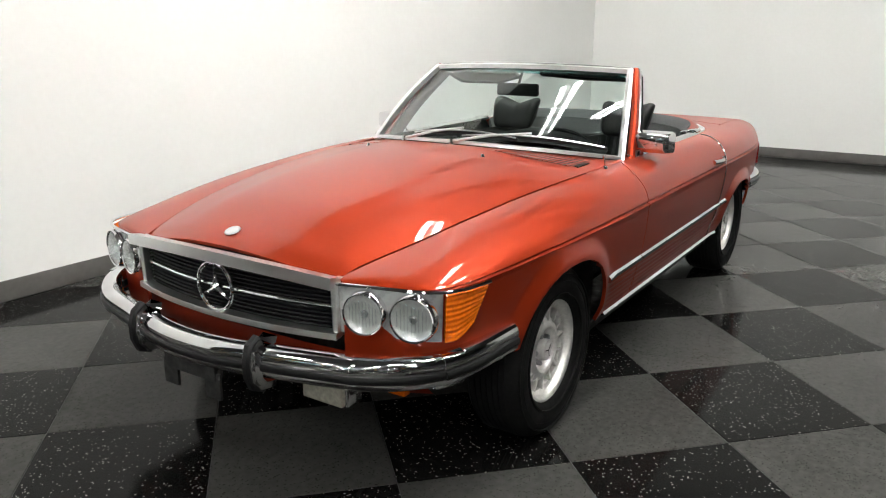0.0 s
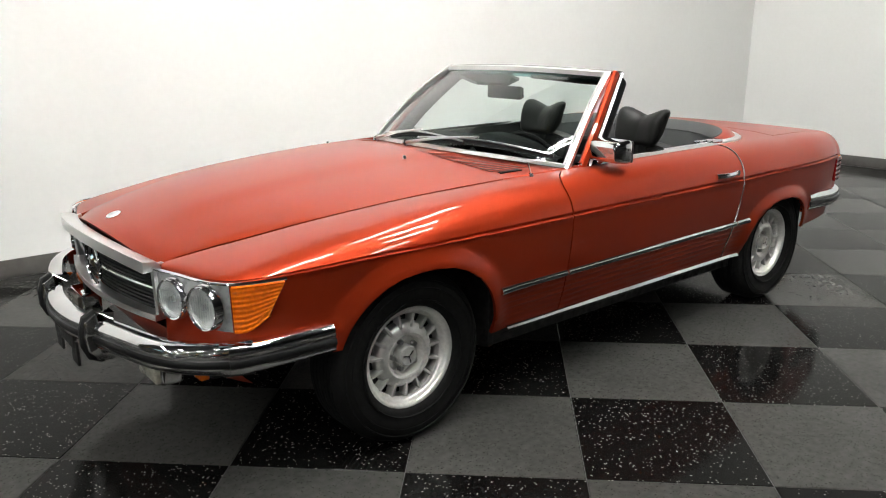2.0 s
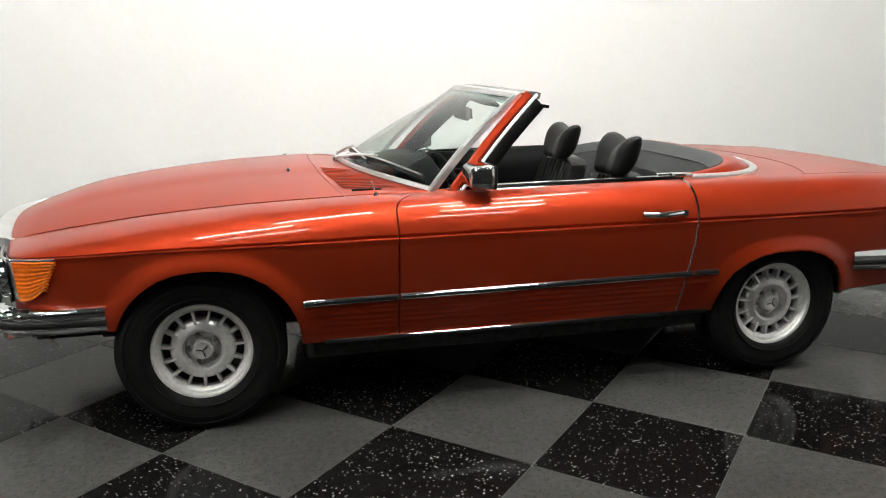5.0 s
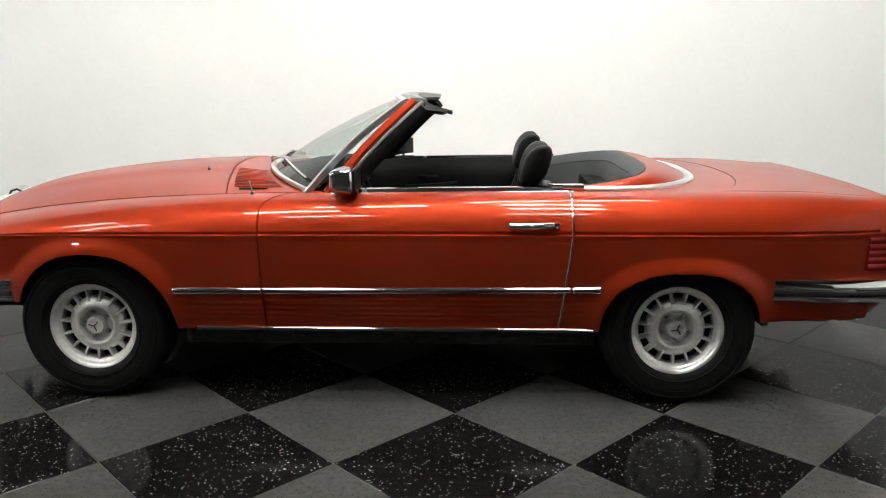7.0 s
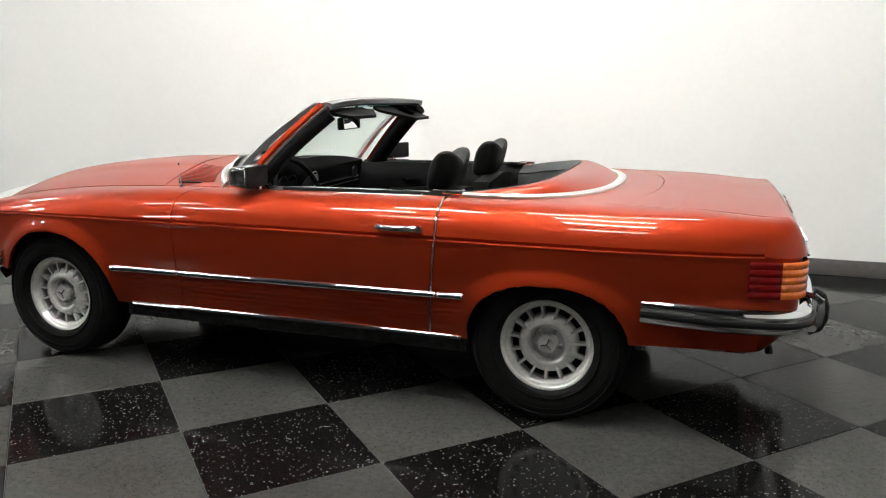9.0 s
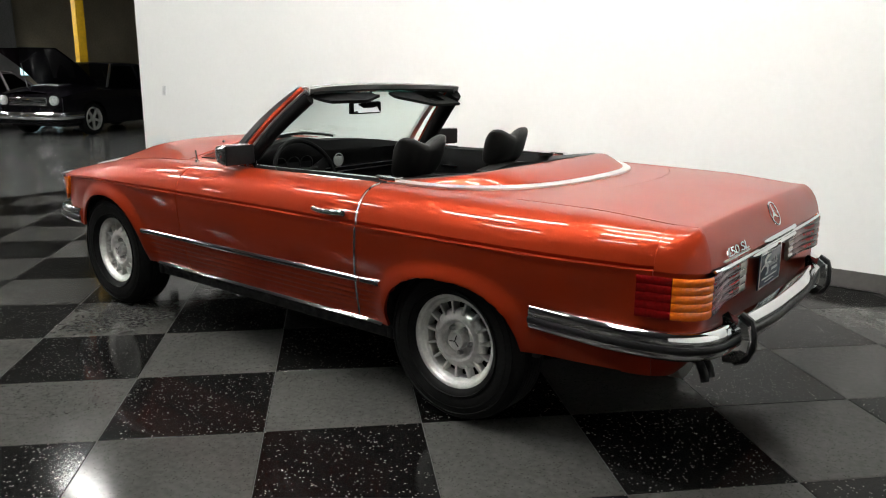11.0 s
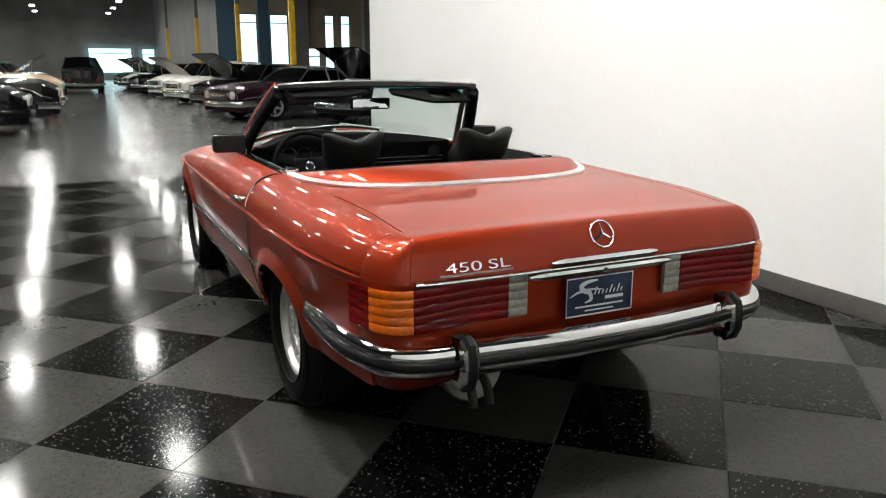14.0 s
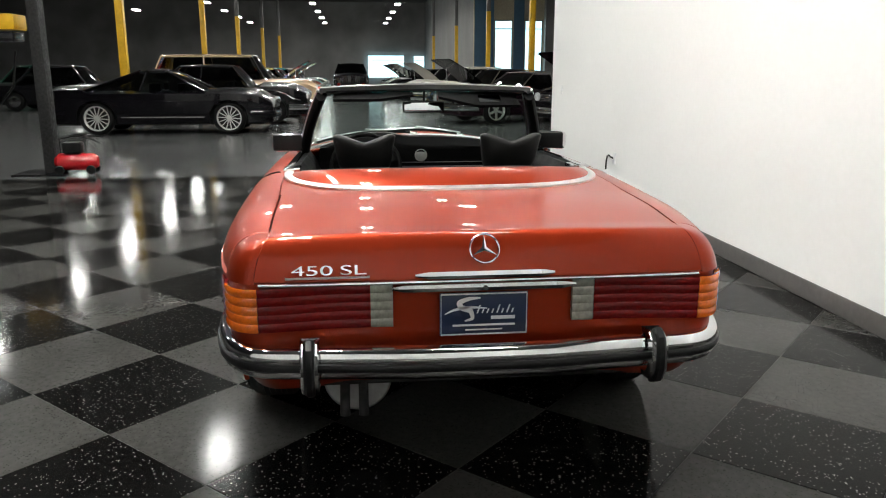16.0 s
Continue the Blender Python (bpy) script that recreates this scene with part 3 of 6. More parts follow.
# wheels
def wheel():
    w = new("wheel")
    bm = bmesh.new()
    R = 0.318
    prof = [(0.178, 0.055), (0.186, 0.078), (0.200, 0.094), (0.235, 0.104), (0.268, 0.103), (0.292, 0.094), (0.307, 0.080), (0.3145, 0.060)]
    y = 0.060
    for k in range(6):
        y0, y1 = 0.060 - k * 0.022, 0.060 - (k + 1) * 0.022 + 0.0035
        prof += [(R, y0 - 0.001), (R, y1), (R - 0.007, y1 - 0.0005), (R - 0.007, y1 - 0.003)]
    prof += [(0.3145, -0.075), (0.300, -0.092), (0.262, -0.102), (0.2, -0.094), (0.178, -0.06)]
    lathe(bm, prof, 72)
    part("tyre", bm, TYRE, w, "black radial tyre")
    # raised ring lines on the tyre wall
    bm = bmesh.new()
    for r in (0.214, 0.258, 0.283):
        lathe(bm, [(r - 0.003, 0.098), (r - 0.002, 0.1055), (r + 0.002, 0.1055), (r + 0.003, 0.098)], 72)
    part("wall_ring", bm, TYRE, w)
    bm = bmesh.new()
    lathe(bm, [(0.158, -0.08), (0.154, 0.020), (0.152, 0.040), (0.1545, 0.047), (0.166, 0.051), (0.1695, 0.055), (0.171, 0.066), (0.174, 0.074), (0.181, 0.079), (0.1875, 0.080), (0.1905, 0.076), (0.189, 0.066), (0.18, 0.05)], 72)
    part("rim", bm, ALLOY, w, "polished alloy wheel rim")
    bm = bmesh.new()
    lathe(bm, [(0.1235, 0.016), (0.1215, 0.036), (0.115, 0.046), (0.100, 0.056), (0.085, 0.060), (0.076, 0.056), (0.071, 0.046), (0.067, 0.026), (0.030, 0.022), (0.0005, 0.022)], 72)
    part("disc", bm, ALLOY, w, "dished silver alloy wheel centre")
    for k in range(15):
        a = 2 * math.pi * k / 15
        bm = bmesh.new()
        box(bm, (0.104, 0.014, -0.0052), (0.1555, 0.055, 0.0052), 0.0028, pose(0, 0, 0, 0, math.degrees(a), 0))
        part("spoke", bm, ALLOY, w)
    bm = bmesh.new()
    lathe(bm, [(0.157, 0.006), (0.05, 0.006), (0.0005, 0.006)], 36)
    part("brake_shield", bm, DARK, w, "dark brake drum behind the slots")
    for k in range(5):
        a = 2 * math.pi * k / 5 + 0.3
        bm = bmesh.new()
        c = Vector((0.053 * math.cos(a), 0, 0.053 * math.sin(a)))
        cyl(bm, c + Vector((0, 0.030, 0)), c + Vector((0, 0.050, 0)), 0.0105, 0.0085, n=6)
        part("wheel_nut", bm, SATIN, w)
    bm = bmesh.new()
    lathe(bm, [(0.037, 0.022), (0.0385, 0.058), (0.036, 0.066), (0.031, 0.067), (0.029, 0.0655), (0.0005, 0.066)], 36)
    part("hub_cap", bm, ALLOY, w)
    bm = bmesh.new()
    for k in range(3):
        a = math.pi / 2 + 2 * math.pi * k / 3
        box(bm, (0, 0.066, -0.0022), (0.026, 0.070, 0.0022), 0.001, pose(0, 0, 0, 0, math.degrees(a), 0))
    part("cap_emblem", bm, CHROME, w)
    return w


wheel_a = wheel()
wheel_a.parent = car
wheel_a.matrix_basis = pose(FRONT_X, -HALF_TRACK, HUB_Z, 0, 17, 180)
for x, s, a in ((REAR_X, -1, 40), (FRONT_X, 1, 5), (REAR_X, 1, 70)):
    w = copy_thing(wheel_a, pose(x, s * HALF_TRACK, HUB_Z, 0, a, 180 if s < 0 else 0))
    w.parent = car


# bumpers
def fillet(pts, n=8):
    """Rounds a polyline of (point, radius)."""
    out = []
    for i, (p, r) in enumerate(pts):
        p = Vector(p)
        if i in (0, len(pts) - 1) or r == 0:
            out.append(p)
            continue
        a = (Vector(pts[i - 1][0]) - p).normalized()
        b = (Vector(pts[i + 1][0]) - p).normalized()
        p0, p1 = p + a * r, p + b * r
        for k in range(n + 1):
            t = k / n
            out.append((1 - t) ** 2 * p0 + 2 * t * (1 - t) * p + t * t * p1)
    return out


def dense(pts, step=0.05):
    out = []
    for a, b in zip(pts, pts[1:]):
        n = max(1, int((b - a).length / step))
        out += [a + (b - a) * k / n for k in range(n)]
    return out + [pts[-1]]


# chrome blade: (outward, up)
BLADE = [(-0.020, 0.046), (0.004, 0.049), (0.018, 0.046), (0.027, 0.039), (0.032, 0.030), (0.0345, 0.018), (0.033, 0.008), (0.030, -0.008),
         (0.033, -0.020), (0.031, -0.034), (0.020, -0.047), (0.004, -0.054), (-0.014, -0.054)]
BAND = [(0.027, 0.004), (0.037, 0.003), (0.0405, -0.003), (0.0405, -0.015), (0.036, -0.021), (0.027, -0.021)]


def bumper(name, corners, label):
    base = dense([Vector(p) for p in fillet(corners)], 0.06)[::-1]
    bm = bmesh.new()
    sweep(bm, base, BLADE)
    b = part(name, bm, CHROME, car, label, angle=50)
    bm = bmesh.new()
    sweep(bm, base, BAND)
    part("rubber_strip", bm, RUBBER, b, "black rubber strip")
    return b


FB, RB = 0.475, 0.490
front_bumper = bumper("front_bumper", [((-1.545, -0.815, FB + 0.005), 0), ((-1.80, -0.795, FB), 0.10), ((-1.985, -0.71, FB - 0.005), 0.20), ((-2.135, -0.10, FB - 0.012), 0.10),
                                       ((-2.135, 0.10, FB - 0.012), 0.10), ((-1.985, 0.71, FB - 0.005), 0.20), ((-1.80, 0.795, FB), 0.10), ((-1.545, 0.815, FB + 0.005), 0)],
                      "chrome front bumper")
rear_bumper = bumper("rear_bumper", [((1.585, 0.825, RB + 0.012), 0), ((1.90, 0.82, RB), 0.10), ((2.15, 0.745, RB - 0.01), 0.13), ((2.205, 0.20, RB - 0.01), 0.10),
                                     ((2.205, -0.20, RB - 0.01), 0.10), ((2.15, -0.745, RB - 0.01), 0.13), ((1.90, -0.82, RB), 0.10), ((1.585, -0.825, RB + 0.012), 0)],
                     "chrome rear bumper")


def overrider(owner, x, y, out, z):
    bm = bmesh.new()
    path = [(x - out * 0.03, y, z + 0.056), (x + out * 0.022, y, z + 0.063), (x + out * 0.048, y, z + 0.045), (x + out * 0.054, y, z), (x + out * 0.048, y, z - 0.045),
            (x + out * 0.026, y, z - 0.074), (x - out * 0.02, y, z - 0.080)]
    sweep(bm, path, [(-0.030, -0.016), (-0.026, 0.006), (-0.015, 0.014), (0.015, 0.014), (0.026, 0.006), (0.030, -0.016)], up=(out, 0, 0.001))
    o = part("overrider", bm, CHROME, owner, "chrome bumper horn faced with black rubber")
    bm = bmesh.new()
    path = [(x + out * 0.02, y, z + 0.076), (x + out * 0.052, y, z + 0.058), (x + out * 0.064, y, z + 0.02), (x + out * 0.064, y, z - 0.03), (x + out * 0.048, y, z - 0.070), (x + out * 0.01, y, z - 0.088)]
    sweep(bm, path, [(-0.017, -0.012), (-0.016, 0.006), (-0.008, 0.013), (0.008, 0.013), (0.016, 0.006), (0.017, -0.012)], up=(out, 0, 0.001))
    part("rubber_face", bm, RUBBER, o)


for s in (-1, 1):
    overrider(front_bumper, -2.085, s * 0.27, -1, FB - 0.012)
    overrider(rear_bumper, 2.185, s * 0.535, 1, RB - 0.012)
# number plate bracket under the front bumper
bm = bmesh.new()
box(bm, (-2.15, -0.12, 0.37), (-2.135, 0.12, 0.43), 0.004)
for s in (-1, 1):
    box(bm, (-2.145, s * 0.10 - 0.035, 0.31), (-2.135, s * 0.10 + 0.035, 0.40), 0.004)
part("plate_bracket", bm, DARK, front_bumper, "empty dark plate bracket")

# fog lamps under the front bumper
for s in (-1, 1):
    f = new("fog_lamp")
    f.parent = car
    f["label"] = "rectangular fog lamp with chrome shell"
    bm = bmesh.new()
    box(bm, (-1.995, s * 0.43 - 0.088, 0.325), (-1.92, s * 0.43 + 0.088, 0.413), 0.014, seg=3)
    part("shell", bm, CHROME, f)
    bm = bmesh.new()
    box(bm, (-2.012, s * 0.43 - 0.080, 0.333), (-1.99, s * 0.43 + 0.080, 0.405), 0.010, seg=3)
    part("lens", bm, CLEAR_LENS, f)
    bm = bmesh.new()
    box(bm, (-1.96, s * 0.43 - 0.015, 0.405), (-1.94, s * 0.43 + 0.015, 0.45))
    part("stalk", bm, DARK, f)

# grille
def grille_x(y, z):
    return -2.012 + 0.060 * (abs(y) / 0.45) ** 2 + 0.03 * (0.72 - z)


grille = new("grille")
grille.parent = car
grille["label"] = "black slatted grille in a chrome frame"
bm = bmesh.new()
grid(bm, lambda y, z: (grille_x(y, z) + 0.045, y, z), span(-0.445, 0.445, 20), span(0.535, 0.715, 4), flip=True)
part("backing", bm, DARK, grille)
for k in range(11):
    z = 0.555 + k * 0.0135
    bm = bmesh.new()
    path = [(grille_x(y, z) + 0.022, y, z) for y in span(-0.435, 0.435, 24)]
    sweep(bm, path, [(-0.012, -0.002), (-0.012, 0.003), (0.012, 0.0045), (0.012, 0.0005)])
    part("slat", bm, RUBBER, grille)
bm = bmesh.new()
path = [(grille_x(y, 0.627) + 0.004, y, 0.627) for y in span(-0.437, 0.437, 24)]
sweep(bm, path, ring_profile(0.007, 0.0055, 8))
part("chrome_bar", bm, CHROME, grille, "chrome cross bar")
for zz, tall, nm in ((0.712, 0.019, "top_frame"), (0.540, 0.010, "bottom_frame")):
    bm = bmesh.new()
    path = [(grille_x(y, zz) - 0.002, y, zz + (0.030 * (1 - (y / 0.46) ** 2) if nm == "top_frame" else 0)) for y in span(-0.458, 0.458, 28)]
    sweep(bm, path, [(-0.05, 0.018), (-0.004, tall * 0.55), (0.008, tall * 0.2), (0.012, -tall * 0.5), (0.004, -tall), (-0.05, -tall)] if nm == "top_frame" else [(-0.03, 0.010), (0.008, 0.011), (0.015, 0.0), (0.008, -0.011), (-0.03, -0.010)])
    part(nm, bm, TRIM, grille, "chrome grille surround")
for s in (-1, 1):
    bm = bmesh.new()
    path = [(grille_x(0.45, z) - 0.010, s * 0.452, z) for z in span(0.536, 0.716, 6)]
    sweep(bm, path, [(-0.010, -0.03), (-0.010, 0.006), (0.0, 0.011), (0.010, 0.006), (0.010, -0.03)], up=(-1, 0, 0))
    part("side_frame", bm, TRIM, grille)


def star_bm(r, tube, plane):
    """Ring with a three-pointed star; plane maps (a, b, depth) into the scene."""
    bm = bmesh.new()
    ring = [plane(r * math.cos(t), r * math.sin(t), 0) for t in [2 * math.pi * i / 40 for i in range(40)]]
    nrm = (Vector(plane(0, 0, 1)) - Vector(plane(0, 0, 0))).normalized()
    sweep(bm, ring, ring_profile(tube, tube, 8), up=nrm, closed=True)
    mid = bm.verts.new(plane(0, 0, tube * 1.3))
    pts = []
    for k in range(6):
        t = math.pi / 2 + k * math.pi / 3
        rr = r if k % 2 == 0 else r * 0.17
        pts.append(bm.verts.new(plane(rr * math.cos(t), rr * math.sin(t), 0)))
    for k in range(6):
        bm.faces.new((mid, pts[k], pts[(k + 1) % 6]))
    bmesh.ops.recalc_face_normals(bm, faces=bm.faces[:])
    return bm


part("grille_star", star_bm(0.079, 0.0065, lambda a, b, d: (-2.022 - d, -a, 0.628 + b)), CHROME, grille, "large chrome star in a ring")
# bonnet badge
bm = bmesh.new()
lathe(bm, [(0.0005, 0.006), (0.018, 0.005), (0.025, 0.003), (0.027, 0.0)], 28)
badge = part("bonnet_badge", bm, TRIM, car, "round chrome badge")
badge.matrix_basis = Matrix.Translation((-1.935, 0, bonnet_z(-1.935, 0) + 0.002)) @ pose(0, 0, 0, 0, -math.degrees(math.atan2(bonnet_z(-1.91, 0) - bonnet_z(-1.95, 0), 0.04)), 0) @ pose(0, 0, 0, 90, 0, 0)

# headlamp units with indicators
NOSE = curve_of((0.0, -1.951), (0.32, -1.917), (0.62, -1.885), (0.80, -1.845), (0.90, -1.775), (1.0, -1.668))
NOSE_Y = curve_of((0.0, 0.462), (0.32, 0.58), (0.62, 0.70), (0.80, 0.766), (0.90, 0.795), (1.0, 0.816))
for s in (-1, 1):
    unit = new("headlamp_unit")
    unit.parent = car
    unit["label"] = "twin round headlamps behind glass with an orange indicator"

    def wrap(a, z, out, s=s):
        lean = 0.02 * (0.70 - z) / 0.15
        dx, dy = (-1, 0.25) if a < 0.7 else (-0.4, 0.9)
        n = math.hypot(dx, dy)
        return (NOSE(a) + out * dx / n + lean * 0.4, s * (NOSE_Y(a) + out * dy / n - lean * 0.5), z)
    bm = bmesh.new()
    grid(bm, lambda a, z: wrap(a, z, 0.006), span(0, 0.78, 16), span(0.548, 0.700, 4), flip=s > 0)
    part("bezel", bm, LAMP_GREY, unit, "grey metal headlamp panel")
    for a, r in ((0.235, 0.066), (0.605, 0.070)):
        c = Vector(wrap(a, 0.622, 0.010))
        q = Matrix.Translation(c) @ pose(0, 0, 0, 0, 0, 90 - s * 14)
        bm = bmesh.new()
        lathe(bm, [(r * 0.90, 0.010), (r * 0.91, 0.024), (r * 0.97, 0.026), (r * 1.02, 0.020), (r * 1.06, 0.0)], 40, q)
        part("lamp_ring", bm, CHROME, unit)
        bm = bmesh.new()
        lathe(bm, [(r * 0.93, 0.020), (r * 0.8, 0.0145), (r * 0.55, 0.0105), (r * 0.25, 0.0085), (0.001, 0.008)], 40, q)
        part("reflector", bm, BOWL, unit, "bright silvered reflector")
        bm = bmesh.new()
        lathe(bm, [(0.001, 0.031), (r * 0.4, 0.030), (r * 0.7, 0.027), (r * 0.92, 0.022)], 40, q)
        part("round_lens", bm, LAMPGLASS, unit, "fluted round lamp glass")
        for k in range(-4, 5):
            bm = bmesh.new()
            box(bm, (k * r * 0.16 - 0.0011, 0.022, -r * 0.6 * math.cos(k * 0.25)), (k * r * 0.16 + 0.0011, 0.0245, r * 0.6 * math.cos(k * 0.25)), 0, q)
            part("lens_rib", bm, LAMPGLASS, unit)
        bm = bmesh.new()
        lathe(bm, [(0.001, 0.020), (r * 0.13, 0.019), (r * 0.17, 0.014), (r * 0.17, 0.008)], 20, q)
        part("bulb_shield", bm, SATIN, unit)
    bm = bmesh.new()

    def ind(a, v):
        z0 = 0.548 + 0.055 * max(0, (a - 0.86) / 0.14) ** 1.5
        ridge = 0.0012 * math.sin(v * 9 * 2 * math.pi)
        return wrap(a - 0.06 * (1 - v) * max(0, (a - 0.8) / 0.2), z0 + (0.694 - z0) * v, 0.015 + ridge)
    grid(bm, ind, span(0.79, 0.975, 14), span(0, 1, 54), flip=s > 0, rim=0.018)
    part("indicator", bm, AMBER, unit, "orange ribbed indicator lens")
    bm = bmesh.new()
    path = [wrap(a, 0.706, 0.018) for a in span(0, 0.98, 30)]
    sweep(bm, path, ring_profile(0.006, 0.005, 8))
    part("lamp_trim", bm, CHROME, unit, "thin chrome strip over the lamps")
    # small side marker low on the front wing's valance
    bm = bmesh.new()
    box(bm, (-1.93, s * 0.62 - 0.06, 0.385), (-1.90, s * 0.62 + 0.06, 0.415), 0.006, pose(0, 0, 0))
    part("marker_lamp", bm, AMBER, unit)

# tail lamps
for s in (-1, 1):
    unit = new("tail_lamp")
    unit.parent = car
    unit["label"] = "wide ribbed tail lamp in red, orange and clear"

    def tail(a, v, out=0.0, s=s):
        bx, by = rear_base(min(a, 1))
        if a > 1:
            bx, by = 2.0 - (a - 1) * 0.5, y_crease(2.0 - (a - 1) * 0.5)
        n = Vector((1, 0.1)) if a < 0.7 else Vector((1, 0.1)).lerp(Vector((0.05, 1)), min(1, (a - 0.7) / 0.3))
        n.normalize()
        o = 0.008 + out + 0.0030 * abs(math.sin(v * 5 * math.pi)) ** 0.7
        return (bx + n.x * o - tail_step(a), s * (by + n.y * o), 0.572 + (0.708 - 0.572) * v)
    zs = span(0, 1, 50)
    for nm, a0, a1, mt, lb in (("reversing_lens", 0.288, 0.358, CLEAR_LENS, "clear reversing lens"), ("red_lens", 0.360, 0.703, RED_LENS, "dark red lens"),
                               ("orange_lens", 0.705, 0.925, AMBER, "orange lens"), ("side_lens", 0.927, 1.09, RED_LENS, "dark red side lens")):
        bm = bmesh.new()
        grid(bm, tail, span(a0, a1, 10), zs, flip=s < 0, rim=0.016)
        part(nm, bm, mt, unit, lb)

# boot badge, handle bar, plate
def lid_face(y, v):
    return Vector(tail_fn(1 if y >= 0 else -1)(min(abs(y) / 0.651 * 0.72, 0.719), v))


bm = bmesh.new()
path = [tuple(Vector(lid_face(y, 0.02)) + Vector((0.006, 0, -0.006))) for y in span(-0.632, 0.632, 40)]
sweep(bm, path, ring_profile(0.006, 0.0055, 8))
part("boot_trim", bm, CHROME, car, "thin chrome strip along the boot lid edge")
bm = bmesh.new()
path = [tuple(Vector(lid_face(y, 0.10)) + Vector((0.010, 0, 0))) for y in span(-0.20, 0.20, 20)]
sweep(bm, path, [(-0.012, -0.012), (0.010, -0.010), (0.014, 0.0), (0.008, 0.012), (-0.012, 0.010)], scale=lambda t: 0.35 + 0.65 * min(1, 12 * t, 12 * (1 - t)))
part("boot_grip", bm, CHROME, car, "chrome grip bar on the boot lid")
bm = bmesh.new()
path = [(2.152, y, 0.697) for y in span(-0.285, 0.285, 16)]
sweep(bm, path, [(-0.022, 0.013), (0.010, 0.012), (0.016, 0.002), (0.012, -0.010), (-0.022, -0.014)], scale=lambda t: 0.4 + 0.6 * min(1, 14 * t, 14 * (1 - t)))
part("plate_light_bar", bm, CHROME, car, "chrome bar over the plate")
bm = bmesh.new()
cyl(bm, (2.166, 0.0, 0.697), (2.174, 0, 0.697), 0.008, n=16)
part("lock", bm, CHROME, car)
sp = lid_face(0.0, 0.55)
tilt = (lid_face(0.0, 0.75) - lid_face(0.0, 0.35)).normalized()
part("boot_star", star_bm(0.045, 0.0032, lambda a, b, d: tuple(sp + Vector((0.007 + d, 0, 0)) + Vector((0, a, 0)) + tilt * b)), CHROME, car, "chrome star emblem")

# ---- cowl, windscreen and frame ----
def ws_base(t):
    return Vector((-0.60 + 0.295 * t * t, 0.678 * t, 0.926 - 0.054 * t * t))


def ws_top(t):
    return Vector((0.028 + 0.075 * t * t, 0.548 * t, 1.252 - 0.016 * t * t))


def ws_point(t, v, out=0.0):
    a, b = ws_base(t), ws_top(t)
    p = a.lerp(b, v)
    bulge = 0.022 * math.sin(math.pi * v)
    n = Vector((-0.5, 0.25 * t, 0.83)).normalized()
    return p + n * (bulge + out)


bm = bmesh.new()


def cowl_fn(y1, v):
    x0 = cowl_x(y1 * 0.66) + 0.008
    yb = y1 * (y_edge(x0) - 0.004)
    b = ws_base(y1)
    a = Vector((x0, yb, bonnet_z(x0, yb) - 0.002))
    end = Vector((b.x + 0.02, b.y * 1.02, b.z - 0.006))
    return a.lerp(end, v)


grid(bm, cowl_fn, span(-1, 1, 40), span(0, 1, 6), flip=True, rim=0.01)
part("cowl", bm, PAINT, car)
for s in (-1, 1):
    for k in range(14):
        q = 0.42 + 0.0335 * k
        bm = bmesh.new()
        path = [Vector(cowl_fn(s * q, v)) + Vector((0, 0, 0.0028)) for v in span(0.10, 0.76, 6)]
        sweep(bm, path, [(-0.0072, -0.0012), (-0.0062, 0.0010), (0.0062, 0.0010), (0.0072, -0.0012)])
        part("cowl_louvre", bm, PAINT, car)
    bm = bmesh.new()
    grid(bm, lambda q, v: tuple(Vector(cowl_fn(s * q, v)) + Vector((0, 0, 0.0012))), span(0.41, 0.87, 20), span(0.10, 0.76, 4), flip=s > 0)
    part("cowl_vent", bm, DARK, car)
    # wedge of body colour between cowl, wing and door top
    bm = bmesh.new()

    def wedge(u, v, s=s):
        x = -0.657 + 0.437 * u
        yi = abs(cowl_fn(1, min(1, u * 1.25))[1]) - 0.012
        z = z_edge(x)
        return (x, s * (y_edge(x) + (yi - y_edge(x)) * v), z + 0.004 * math.sin(v * math.pi) + 0.004 * u * v)
    grid(bm, wedge, span(0, 1, 10), span(0, 1, 4), flip=s > 0)
    part("scuttle_corner", bm, PAINT, car)
    # washer jet and bonnet bumper
    bm = bmesh.new()
    zb = bonnet_z(-0.86, 0.30)
    cyl(bm, (-0.86, s * 0.30, zb - 0.004), (-0.86, s * 0.30, zb + 0.010), 0.009, 0.006, n=12)
    part("washer_jet", bm, CHROME, car)

screen = new("windscreen")
screen.parent = car
screen["label"] = "raked curved windscreen in a chrome and red frame"
bm = bmesh.new()
grid(bm, lambda t, v: ws_point(t, v), span(-1, 1, 32), span(0.01, 0.99, 12), flip=True)
pane = part("glass", bm, GLASS, screen, "clear laminated glass")
pane.visible_shadow = False
bm = bmesh.new()
grid(bm, lambda t, v: ws_point(t, v, -0.004), span(-0.97, 0.97, 28), span(0.905, 0.985, 3), flip=True)
TINT = glass_material("tint_band", (0.10, 0.42, 0.42))
part("tint_band", bm, TINT, screen, "blue-green shade band").visible_shadow = False
bm = bmesh.new()
sweep(bm, [ws_point(t, 0.0, 0.011) for t in span(-1, 1, 40)], [(-0.012, -0.006), (-0.010, 0.008), (0.004, 0.010), (0.014, 0.002), (0.014, -0.006)])
part("lower_chrome", bm, TRIM, screen, "chrome strip under the glass")
bm = bmesh.new()
sweep(bm, [ws_point(t, 1.0, 0.006) for t in span(-1.02, 1.02, 40)], [(-0.016, -0.012), (-0.016, 0.008), (0.0, 0.014), (0.014, 0.006), (0.014, -0.012)])
part("header_chrome", bm, TRIM, screen, "chrome strip along the screen top")
